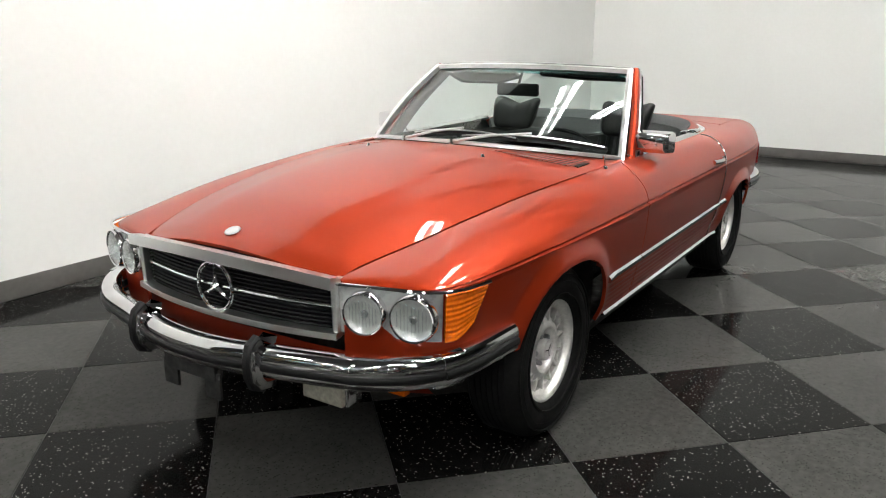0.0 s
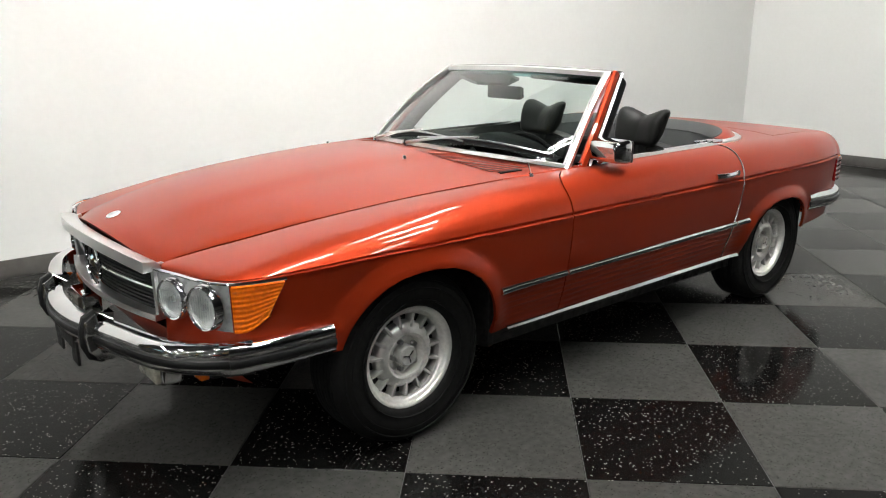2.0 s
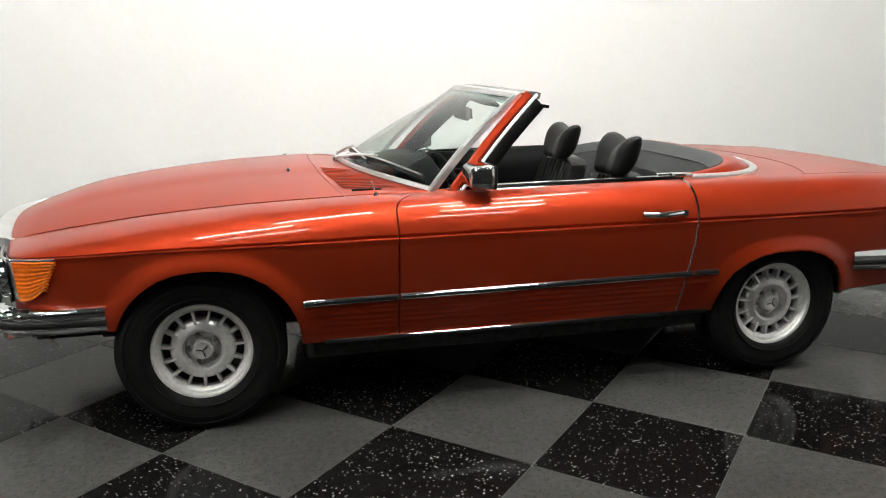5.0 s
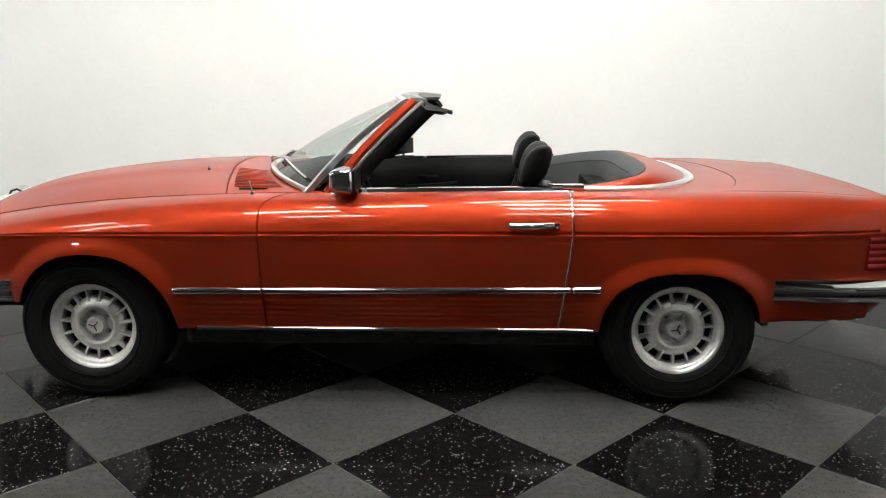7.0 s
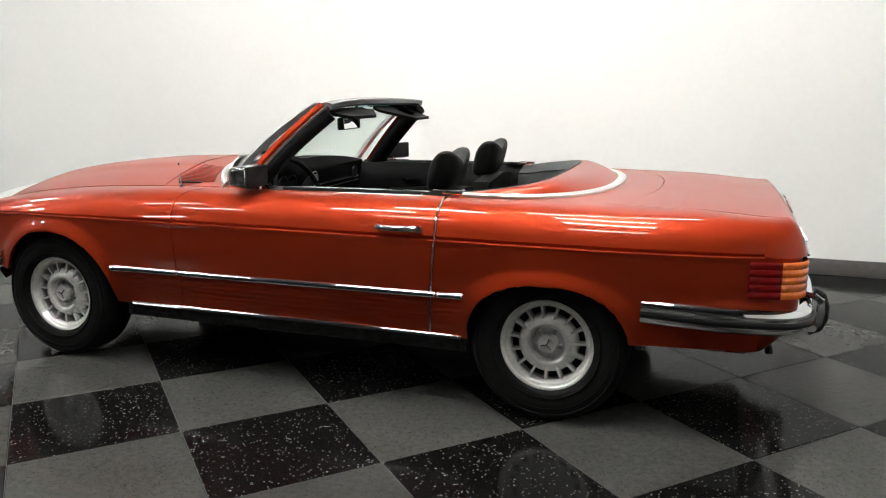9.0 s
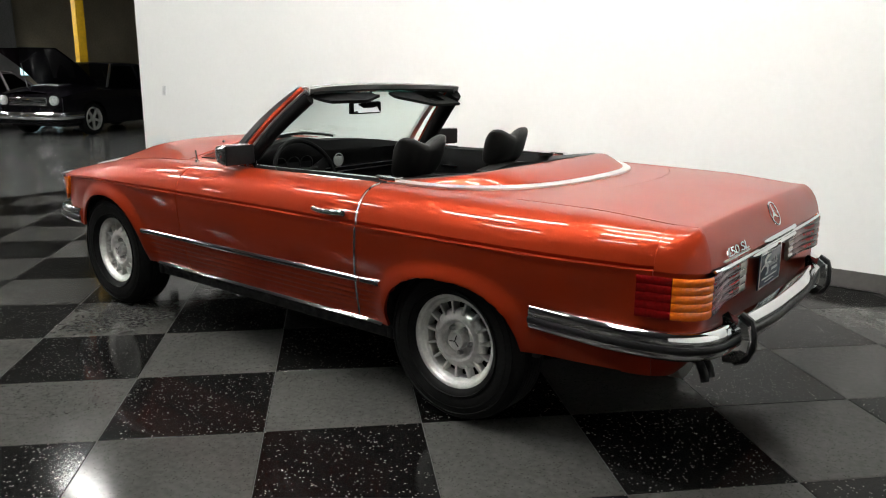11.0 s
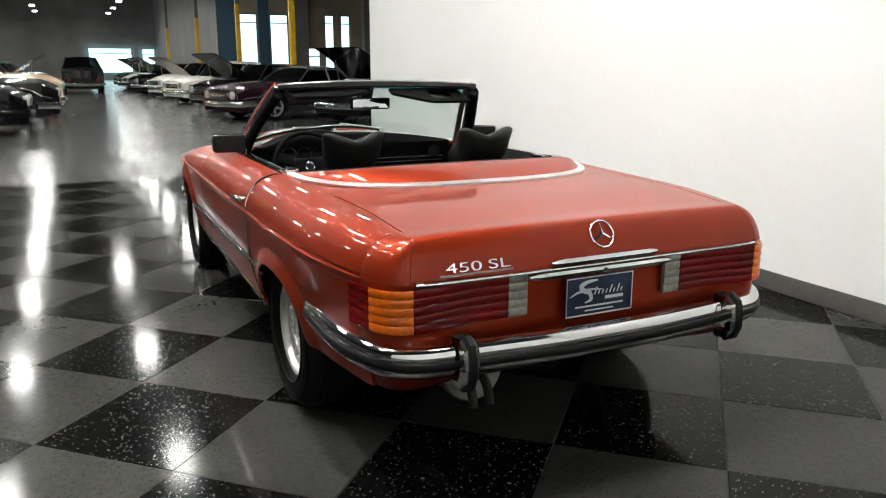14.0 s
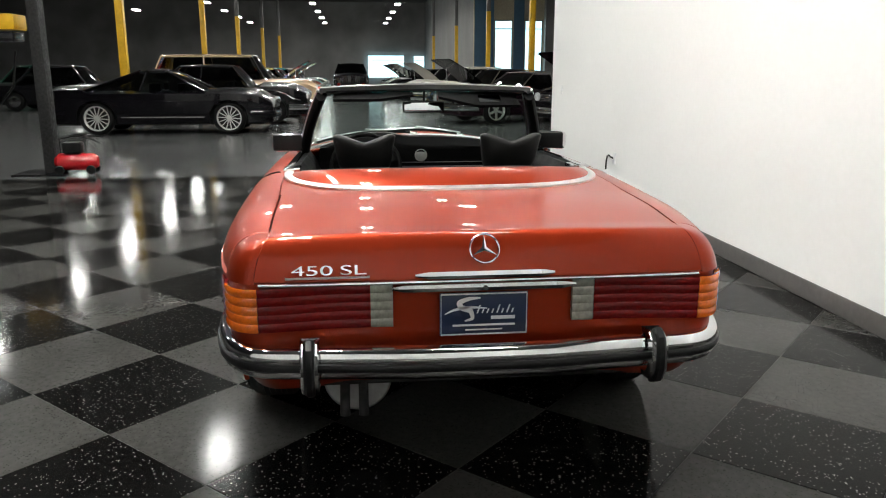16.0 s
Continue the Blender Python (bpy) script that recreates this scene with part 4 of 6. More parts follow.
for s in (-1, 1):
    bm = bmesh.new()
    sweep(bm, [ws_point(s * 1.01, v, 0.012) for v in span(-0.03, 1.0, 14)], [(-0.017, -0.016), (-0.016, 0.008), (-0.002, 0.012), (0.0, 0.008), (0.002, 0.012), (0.014, 0.008), (0.015, -0.016)], up=(-0.8, s * 0.3, 0.5))
    part("pillar_chrome", bm, TRIM, screen)
    # red pillar skin outside and behind the chrome
    lo, hi = Vector((-0.222, s * 0.697, 0.868)), Vector((0.140, s * 0.564, 1.242))
    bm = bmesh.new()
    path = [lo.lerp(hi, v) + Vector((-0.010, s * 0.012, 0.008)) * math.sin(math.pi * v) for v in span(-0.04, 1, 14)]
    sweep(bm, path, [(-0.017, -0.006), (-0.019, 0.010), (-0.010, 0.019), (0.010, 0.019), (0.019, 0.008), (0.017, -0.006)], up=(-0.3, s * 0.95, 0.1))
    part("pillar", bm, PAINT, screen, "copper-red windscreen pillar")
    bm = bmesh.new()
    path = [lo.lerp(hi, v) + Vector((0.034, s * 0.006, -0.004)) + Vector((-0.010, s * 0.012, 0.008)) * math.sin(math.pi * v) for v in span(-0.02, 1, 14)]
    sweep(bm, path, [(-0.006, -0.02), (-0.007, 0.012), (0.0, 0.016), (0.006, 0.012), (0.006, -0.02)], up=(-0.3, s * 0.95, 0.1))
    part("pillar_edge", bm, TRIM, screen, "chrome edge of the pillar")
    bm = bmesh.new()
    path = [lo.lerp(hi, v) + Vector((0.036, -s * 0.004, -0.026)) + Vector((-0.010, s * 0.012, 0.008)) * math.sin(math.pi * v) for v in span(-0.02, 0.99, 10)]
    sweep(bm, path, ring_profile(0.044, 0.028, 12), up=(-0.3, s * 0.95, 0.1))
    part("pillar_padding", bm, VINYL, screen, "black padded inner pillar")
bm = bmesh.new()


def header(t, v):
    p = ws_top(t)
    return (p.x + 0.004 + 0.085 * v, p.y * (1 + 0.02 * v), p.z + 0.014 + 0.012 * math.sin(v * math.pi * 0.6) - 0.012 * v * v)


grid(bm, header, span(-1.02, 1.02, 30), span(0, 1, 6), flip=True, rim=0.026)
part("header_rail", bm, HEADER, screen, "grey header rail on top of the screen")
bm = bmesh.new()
grid(bm, lambda t, v: (ws_top(t).x + 0.012 + 0.07 * v, ws_top(t).y * 0.98, ws_top(t).z - 0.014 - 0.006 * math.sin(v * math.pi)), span(-1, 1, 24), span(0, 1, 4), rim=0.012)
part("header_lining", bm, VINYL, screen, "black padded header lining")
# sun visors
for s, folded in ((-1, 0), (1, 1)):
    bm = bmesh.new()

    def visor(u, v, s=s):
        yy = s * (0.07 + 0.43 * u)
        taper = 0.35 + 0.65 * min(1, u * 2.2)
        drop = 0.105 * v * taper
        return (0.085 + 0.175 * v * taper + 0.02 * (1 - u), yy, 1.226 - drop * (0.62 if s > 0 else 0.30) - 0.004 * math.sin(v * math.pi))
    grid(bm, visor, span(0, 1, 14), span(0, 1, 6), flip=s > 0, rim=0.014)
    vis = part("sun_visor", bm, VINYL, screen, "black vinyl sun visor")
    if s > 0:
        bm = bmesh.new()
        grid(bm, lambda u, v: tuple(Vector(visor(0.50 + 0.28 * u, 0.25 + 0.5 * v)) + Vector((0.0035, 0, 0.0028))), span(0, 1, 2), span(0, 1, 2), flip=s > 0)
        part("vanity_mirror", bm, MIRROR, vis, "small mirror set in the visor")
# inner mirror
rv = new("inner_mirror")
rv.parent = screen
bm = bmesh.new()
box(bm, (-0.018, -0.118, 1.108), (0.006, 0.118, 1.172), 0.012, seg=3)
part("shell", bm, VINYL, rv)
bm = bmesh.new()
box(bm, (-0.002, -0.110, -0.025), (0.002, 0.110, 0.025), 0.0015, Matrix.Translation((0.010, 0, 1.140)) @ pose(0, 0, 0, 0, -3, 4))
part("glass", bm, MIRROR, rv, "mirror glass")
bm = bmesh.new()
cyl(bm, (0.0, 0, 1.16), (0.045, 0, 1.235), 0.007, n=10)
part("stalk", bm, DARK, rv)

# wipers
for y0, y1, x_off in ((0.30, -0.28, 0.0), (0.0, -0.63, 0.0)):
    wp = new("wiper")
    wp.parent = car
    wp["label"] = "chrome wiper arm with a black blade"
    t0, t1 = y0 / 0.678, y1 / 0.678
    p0 = Vector(cowl_fn(t0 * 0.98, 0.7)) + Vector((0, 0, 0.016))
    mid = ws_point((t0 + t1) / 2 - 0.02, 0.13, 0.022)
    bm = bmesh.new()
    sweep(bm, [p0, p0.lerp(mid, 0.5) + Vector((0, 0, 0.008)), mid], ring_profile(0.0085, 0.006, 8), scale=lambda t: 1.2 - 0.4 * t)
    part("arm", bm, TRIM, wp)
    bm = bmesh.new()
    cyl(bm, p0 - Vector((0, 0, 0.025)), p0 + Vector((0, 0, 0.010)), 0.014, 0.010, n=14)
    part("pivot", bm, CHROME, wp)
    bm = bmesh.new()
    sweep(bm, [ws_point((t0 - 0.06) + (t1 - t0 + 0.06) * k, 0.055 + 0.07 * math.sin(k * math.pi) * 0.6 + 0.02 * k, 0.008) for k in span(0, 1, 12)], [(-0.003, -0.007), (-0.003, 0.007), (0.003, 0.007), (0.003, -0.007)])
    part("blade", bm, RUBBER, wp)
    bm = bmesh.new()
    sweep(bm, [ws_point((t0 - 0.03) + (t1 - t0) * k * 0.95, 0.06 + 0.07 * math.sin(k * math.pi) * 0.6 + 0.02 * k, 0.017) for k in span(0, 1, 12)], ring_profile(0.0055, 0.004, 6))
    part("bridge", bm, TRIM, wp)

# aerial on the wing
aer = new("aerial")
aer.parent = car
bm = bmesh.new()
cyl(bm, (-0.535, -0.705, 0.845), (-0.535, -0.705, 0.878), 0.013, 0.010, n=14)
part("aerial_base", bm, CHROME, aer)
bm = bmesh.new()
cyl(bm, (-0.535, -0.705, 0.875), (-0.552, -0.700, 0.925), 0.003, 0.0035, n=8)
part("mast", bm, CHROME, aer)

# ---- flank trim ----
def flank_pt(x, z, s, out):
    return Vector((x, s * (side_y(x, z) + out), z))


def rub_z(x):
    return 0.490 + 0.012 * (x + 0.85) / 1.75


STRIP = [(-0.002, -0.013), (0.008, -0.011), (0.012, -0.004), (0.011, 0.003), (0.006, 0.010), (-0.002, 0.014)]
for s in (-1, 1):
    for x0, x1 in ((-0.845, DOOR_F - 0.004), (DOOR_F + 0.005, DOOR_R - 0.006), (DOOR_R + 0.004, 0.900)):
        n = max(3, int((x1 - x0) / 0.08))
        prof = [(-s * a, b) for a, b in STRIP]
        bm = bmesh.new()
        sweep(bm, [flank_pt(x, rub_z(x), s, 0.0) for x in span(x0, x1, n)], prof if s > 0 else prof[::-1])
        bmesh.ops.recalc_face_normals(bm, faces=bm.faces[:])
        strip = part("rub_strip", bm, CHROME, car, "chrome and rubber side strip")
        bm = bmesh.new()
        sweep(bm, [flank_pt(x, rub_z(x), s, 0.009) for x in span(x0 + 0.006, x1 - 0.006, n)], [(-0.002, -0.0065), (-0.002, 0.0045), (0.004, 0.0035), (0.004, -0.0055)] if s < 0 else [(-0.004, -0.0055), (-0.004, 0.0035), (0.002, 0.0045), (0.002, -0.0065)])
        part("rubber_insert", bm, RUBBER, strip)
    bm = bmesh.new()
    sweep(bm, [flank_pt(x, 0.318, s, 0.004) for x in span(-0.770, 0.880, 24)], [(-0.010, -0.006), (-0.009, -0.001), (-0.002, 0.007), (0.002, 0.007), (0.009, -0.001), (0.010, -0.006)])
    part("sill_trim", bm, CHROME, car, "chrome sill strip")
    bm = bmesh.new()
    grid(bm, lambda x, v: (x, s * (0.80 - 0.05 * v), 0.31 - 0.08 * v), span(-0.80, 0.90, 12), span(0, 1, 2), flip=s < 0)
    part("sill", bm, DARK, car)
    # waist chrome on the door and behind
    bm = bmesh.new()
    sweep(bm, [(x, s * (y_edge(x) - 0.012), z_edge(x) + 0.004) for x in span(-0.235, 0.80, 20)], [(-0.020, -0.006), (-0.020, 0.007), (-0.006, 0.012), (0.014, 0.010), (0.022, -0.006)])
    part("waist_trim", bm, CHROME, car, "chrome strip along the top of the door")
    bm = bmesh.new()
    box(bm, (0.755, s * 0.690 - 0.026, 0.886), (0.845, s * 0.690 + 0.026, 0.905), 0.006)
    box(bm, (0.70, s * 0.655 - 0.022, 0.884), (0.80, s * 0.655 + 0.012, 0.902), 0.005)
    part("striker_plate", bm, CHROME, car)
    # door inner panel
    bm = bmesh.new()
    grid(bm, lambda x, v: (x, s * (y_edge(x) - 0.030 - 0.075 * math.sin(min(1, v * 3) * math.pi / 2)), z_edge(x) + 0.002 - 0.42 * max(0, v - 0.05)), span(-0.25, 0.80, 20), [0, 0.05, 0.12, 0.2, 0.3, 0.45, 0.7, 1.0], flip=s > 0)
    part("door_lining", bm, VINYL, car, "black vinyl door lining")
    bm = bmesh.new()
    sweep(bm, [(-0.02 + 0.30 * k, s * (0.590 - 0.03 * math.sin(k * math.pi)), 0.72 + 0.02 * k) for k in span(0, 1, 8)], ring_profile(0.018, 0.014, 8))
    part("door_pull", bm, VINYL, car)
    bm = bmesh.new()
    box(bm, (0.05, s * 0.600 - 0.008, 0.775), (0.17, s * 0.600 + 0.008, 0.790), 0.004)
    part("inner_handle", bm, CHROME, car)
    # door handle
    bm = bmesh.new()
    hz = 0.768
    sweep(bm, [flank_pt(x, z_crease(x), s, -0.006) * 1 + Vector((0, 0, hz - z_crease(x))) + Vector((0, s * 0.020 * math.sin(math.pi * (x - 0.535) / 0.17), 0)) for x in span(0.535, 0.705, 12)], ring_profile(0.013, 0.0125, 12))
    bmesh.ops.recalc_face_normals(bm, faces=bm.faces[:])
    h = part("door_handle", bm, CHROME, car, "chrome door handle")
    bm = bmesh.new()
    c = flank_pt(0.718, 0.728, s, 0)
    cyl(bm, c + Vector((0.0, -s * 0.02, hz - 0.728)), c + Vector((0, s * 0.004, hz - 0.728)), 0.013, n=16)
    part("lock", bm, CHROME, h)
    # door edge guard
    bm = bmesh.new()
    fn = flank_fn(s, 0.315)
    sweep(bm, [Vector(fn(DOOR_R - 0.003, v)) + Vector((0, s * 0.002, 0)) for v in span(0.02, 1.9, 30)], ring_profile(0.004, 0.004, 6), up=(0, s, 0.2))
    part("edge_guard", bm, CHROME, car, "chrome door edge guard")
    # outer mirror
    om = new("outer_mirror")
    om.parent = car
    om["label"] = "rectangular chrome door mirror"
    my = 0.772 if s < 0 else 0.742
    bm = bmesh.new()
    box(bm, (-0.185, s * my - 0.090, 0.888), (-0.085, s * my + 0.086, 0.990), 0.026, seg=4)
    for v in bm.verts:
        k = (v.co.x + 0.085) / -0.10
        if k > 0.4:
            v.co.z = 0.939 + (v.co.z - 0.939) * (1 - 0.18 * k)
            v.co.y = s * my + (v.co.y - s * my) * (1 - 0.14 * k)
    part("shell", bm, CHROME, om)
    bm = bmesh.new()
    box(bm, (-0.095, s * my - 0.084, 0.893), (-0.078, s * my + 0.080, 0.985), 0.008, seg=3)
    part("bezel", bm, RUBBER, om)
    bm = bmesh.new()
    box(bm, (-0.003, -0.068, 0.907), (0.003, 0.064, 0.971), 0.002, Matrix.Translation((-0.066, s * my, 0)) @ pose(0, 0, 0, 0, -3, 9 if s < 0 else -3))
    part("glass", bm, MIRROR, om, "mirror glass")
    bm = bmesh.new()
    sweep(bm, [(-0.12, s * 0.715, 0.90), (-0.125, s * 0.695, 0.885), (-0.13, s * 0.685, 0.872)], ring_profile(0.022, 0.016, 10), up=(1, 0, 0))
    part("foot", bm, CHROME, om)
    bm = bmesh.new()
    sweep(bm, [(-0.245, s * 0.694, 0.876), (-0.05, s * 0.700, 0.882), (-0.10, s * 0.680, 0.935)], ring_profile(0.006, 0.006, 8))
    part("quarter_strip", bm, CHROME, om)
    if s > 0:
        # the far mirror is turned in towards the driver
        om.matrix_basis = pose(-0.085, my, 0.006) @ pose(0.05, 0, 0, 0, 0, -32) @ pose(0.085, -my, 0)

# ---- cockpit ----
bm = bmesh.new()
box(bm, (-0.75, -0.60, 0.30), (1.25, 0.60, 0.335))
box(bm, (0.98, -0.60, 0.33), (1.10, 0.60, 0.80), 0.02)
box(bm, (0.86, -0.60, 0.33), (1.0, 0.60, 0.62), 0.02)
box(bm, (-0.62, -0.62, 0.33), (-0.50, 0.62, 0.88))
part("cabin_lining", bm, VINYL, car, "black carpet and cabin lining")
bm = bmesh.new()


def dash(t, v):
    y = 0.60 * t
    pts = [(-0.52 + 0.24 * t * t, 0.915 - 0.040 * t * t), (-0.36 + 0.10 * t * t, 0.955 - 0.060 * t * t), (-0.24, 0.955 - 0.055 * t * t), (-0.215, 0.895), (-0.235, 0.80), (-0.235, 0.72), (-0.26, 0.64), (-0.40, 0.60)]
    k = v * (len(pts) - 1)
    i = min(len(pts) - 2, int(k))
    f = k - i
    hood = 0.035 * math.exp(-((y + 0.33) / 0.20) ** 4) * (1 if v < 0.42 else 0)
    return (pts[i][0] + (pts[i + 1][0] - pts[i][0]) * f, y, pts[i][1] + (pts[i + 1][1] - pts[i][1]) * f + hood)


grid(bm, dash, span(-1, 1, 48), span(0, 1, 28), flip=True)
part("dashboard", bm, VINYL, car, "black padded dashboard")
for y in (-0.42, -0.33, -0.24):
    bm = bmesh.new()
    lathe(bm, [(0.044, 0.0), (0.046, 0.008), (0.040, 0.010), (0.039, 0.003), (0.001, 0.003)], 32, Matrix.Translation((-0.226, y, 0.845)) @ pose(0, 0, 0, 0, 0, -90))
    part("gauge", bm, RUBBER, car)
for y, z in ((0.0, 0.845), (0.50, 0.83)):
    bm = bmesh.new()
    lathe(bm, [(0.036, 0.0), (0.038, 0.006), (0.033, 0.008), (0.032, 0.002), (0.001, 0.004)], 28, Matrix.Translation((-0.224, y, z)) @ pose(0, 0, 0, 0, 0, -90))
    part("air_vent", bm, SATIN if y == 0 else RUBBER, car, "round air vent")
bm = bmesh.new()
for z in (0.775, 0.80):
    box(bm, (-0.232, -0.12, z), (-0.224, 0.56, z + 0.004))
part("dash_strip", bm, SATIN, car)
bm = bmesh.new()
box(bm, (-0.30, -0.11, 0.34), (0.75, 0.11, 0.53), 0.03)
box(bm, (-0.30, -0.13, 0.50), (-0.20, 0.13, 0.74), 0.01)
part("centre_console", bm, VINYL, car, "black centre console")
bm = bmesh.new()
cyl(bm, (0.10, 0.0, 0.52), (0.07, 0.0, 0.64), 0.008, n=10)
bmesh.ops.create_uvsphere(bm, u_segments=14, v_segments=10, radius=0.024, matrix=Matrix.Translation((0.07, 0, 0.655)))
part("gear_lever", bm, RUBBER, car)

# steering wheel
sw = new("steering_wheel")
sw.parent = car
sw["label"] = "large black steering wheel with a padded hub"
q = Matrix.Translation((-0.115, -0.330, 0.790)) @ pose(0, 0, 0, 0, 66, 0)
bm = bmesh.new()
ring = [q @ Vector((0.200 * math.cos(a), 0.200 * math.sin(a), 0)) for a in [2 * math.pi * i / 48 for i in range(48)]]
sweep(bm, ring, ring_profile(0.0125, 0.0125, 8), up=q.to_3x3() @ Vector((0, 0, 1)), closed=True)
part("ring", bm, VINYL, sw)
bm = bmesh.new()
box(bm, (-0.055, -0.10, -0.03), (0.055, 0.10, 0.002), 0.02, q, seg=3)
for a in (22, 158, 202, 338):
    box(bm, (0.03, -0.028, -0.022), (0.197, 0.028, -0.008), 0.006, q @ pose(0, 0, 0, 0, 0, 90 + a))
part("hub_pad", bm, VINYL, sw)
bm = bmesh.new()
lathe(bm, [(0.028, 0), (0.028, 0.006), (0.022, 0.008), (0.021, 0.004), (0.001, 0.004)], 28, q @ pose(0, 0, 0.001, 90, 0, 0))
part("hub_emblem", bm, CHROME, sw)
bm = bmesh.new()
cyl(bm, q @ Vector((0, 0, -0.03)), q @ Vector((0, 0, -0.22)), 0.035, 0.045)
part("column", bm, VINYL, sw)


# seats
def seat(y):
    st = new("seat")
    st.parent = car
    st["label"] = "black vinyl bucket seat with a winged headrest"
    bm = bmesh.new()
    box(bm, (0.05, y - 0.255, 0.36), (0.58, y + 0.255, 0.56), 0.06, seg=3)
    part("seat_cushion", bm, LEATHER, st)
    bm = bmesh.new()

    def back(t, v, f):
        w = 0.255 - 0.03 * v
        yy = y + w * t
        wing = 0.035 * abs(t) ** 3
        return (0.565 + 0.13 * v - (wing if f < 0 else 0) + (0.06 if f > 0 else -0.05) * (1 - 0.35 * abs(t) ** 4) * (1 - 0.25 * v), yy, 0.44 + 0.43 * v - 0.03 * v * t * t)
    for f in (-1, 1):
        grid(bm, lambda t, v: back(t, v, f), span(-1, 1, 18), span(0, 1, 10), flip=f > 0)
    bmesh.ops.bridge_loops(bm, edges=[e for e in bm.edges if len(e.link_faces) == 1])
    part("seat_back", bm, LEATHER, st)
    for k in range(-3, 4):
        bm = bmesh.new()
        sweep(bm, [Vector(back(k * 0.21, v, -1)) + Vector((-0.004, 0, 0.002)) for v in span(0.15, 0.95, 6)], ring_profile(0.010, 0.008, 6), up=(-1, 0, 0))
        part("stitched_flute", bm, LEATHER, st)
    bm = bmesh.new()

    def rest(t, a):
        # one ring at place t across the headrest
        dip = 0.056 * (1 - abs(t) ** 1.2)
        end = max(0.0, 1 - abs(t) ** 7)
        hz = (0.108 - dip * 0.6) * (0.72 + 0.28 * end)
        hx = (0.052 + 0.014 * abs(t)) * (0.45 + 0.55 * end)
        z = 0.958 - dip * 0.45 + hz * math.copysign(abs(math.sin(a)) ** 0.75, math.sin(a))
        x = 0.672 + 0.035 * math.sin(a) - 0.018 * abs(t) ** 2 + hx * math.copysign(abs(math.cos(a)) ** 0.8, math.cos(a))
        return (x, y + (0.136 + 0.014 * math.sin(a)) * t, z)
    grid(bm, rest, span(-1, 1, 26), span(0, 2 * math.pi, 28), flip=True)
    bmesh.ops.remove_doubles(bm, verts=bm.verts[:], dist=0.0008)
    bmesh.ops.holes_fill(bm, edges=[e for e in bm.edges if len(e.link_faces) == 1], sides=60)
    bmesh.ops.recalc_face_normals(bm, faces=bm.faces[:])
    part("headrest", bm, LEATHER, st, "winged black headrest", angle=60)
    for e in (-1, 1):
        bm = bmesh.new()
        cyl(bm, (0.66, y + e * 0.06, 0.83), (0.672, y + e * 0.06, 0.90), 0.007, n=10)
        part("headrest_post", bm, CHROME, st)


seat(-0.345)
seat(0.365)

# exhaust: round silencer with two down-turned tail pipes
bm = bmesh.new()
cyl(bm, (1.55, -0.395, 0.345), (1.985, -0.395, 0.345), 0.112, n=36)
cyl(bm, (1.985, -0.395, 0.345), (1.992, -0.395, 0.345), 0.112, 0.104, n=36)
part("silencer", bm, SATIN, car, "round steel silencer")
for y in (-0.437, -0.377):
    bm = bmesh.new()
    sweep(bm, [(1.98, y, 0.345), (2.02, y, 0.338), (2.05, y, 0.318), (2.068, y, 0.285), (2.075, y, 0.255)], ring_profile(0.016, 0.016, 12), up=(0, 1, 0))
    part("exhaust_pipe", bm, DARK, car, "dark down-turned exhaust pipe")

# number plate with the dealer's plain marks
plate = new("number_plate")
plate.parent = car
plate["label"] = "dark blue dealer plate with white lettering"
PX = 2.142
PZ = 0.606
bm = bmesh.new()
box(bm, (PX - 0.006, -0.138, PZ - 0.069), (PX, 0.138, PZ + 0.069), 0.003)
part("plate_sheet", bm, PLATE_BLUE, plate)
bm = bmesh.new()
edge = [(PX + 0.001, 0.134 * p, PZ + 0.065 * q) for p, q in ((-1, -1), (1, -1), (1, 1), (-1, 1))]
sweep(bm, edge, [(-0.0022, -0.002), (-0.0022, 0.002), (0.0022, 0.002), (0.0022, -0.002)], up=(1, 0, 0), closed=True)
part("plate_frame", bm, WHITE_INK, plate)


def flat_text(name, body, size, m, mat, parent, shear=0.0, depth=0.0008, width=0.0):
    cu = bpy.data.curves.new(name, "FONT")
    cu.body, cu.size, cu.extrude, cu.shear = body, size, depth, shear
    cu.align_x = "CENTER"
    tmp = bpy.data.objects.new("tmp_text", cu)
    scene.collection.objects.link(tmp)
    deps = bpy.context.evaluated_depsgraph_get()
    me = bpy.data.meshes.new_from_object(tmp.evaluated_get(deps))
    bpy.data.objects.remove(tmp)
    me.name = name
    me.materials.clear()
    me.materials.append(mat)
    xs = [v.co.x for v in me.vertices]
    me.transform(Matrix.Diagonal((width / (max(xs) - min(xs)) if width else 1, 1, 1, 1)))
    ob = new(name, me)
    ob.parent = parent
    ob.matrix_basis = m
    return ob


FACE = pose(0, 0, 0, 90, 0, 90)


def brush(bm, pts, w0, w1):
    """A flat white stroke on the plate through (y, z) points, w0 thin at its ends and w1 in the middle."""
    fy = curve_of(*[(k, p[0]) for k, p in enumerate(pts)])
    fz = curve_of(*[(k, p[1]) for k, p in enumerate(pts)])
    n = (len(pts) - 1) * 7
    path = [(PX + 0.0022, fy(k / 7), PZ + fz(k / 7)) for k in range(n + 1)]
    sweep(bm, path, [(-1, -0.0012), (-1, 0.0012), (1, 0.0012), (1, -0.0012)], up=(1, 0, 0))
    for i, v in enumerate(list(bm.verts)[-4 * (n + 1):]):
        t = (i // 4) / n
        c = Vector(path[i // 4])
        d = v.co - c
        flat = Vector((0, d.y, d.z))
        v.co = c + Vector((d.x, 0, 0)) + flat.normalized() * (w0 + (w1 - w0) * math.sin(math.pi * t))


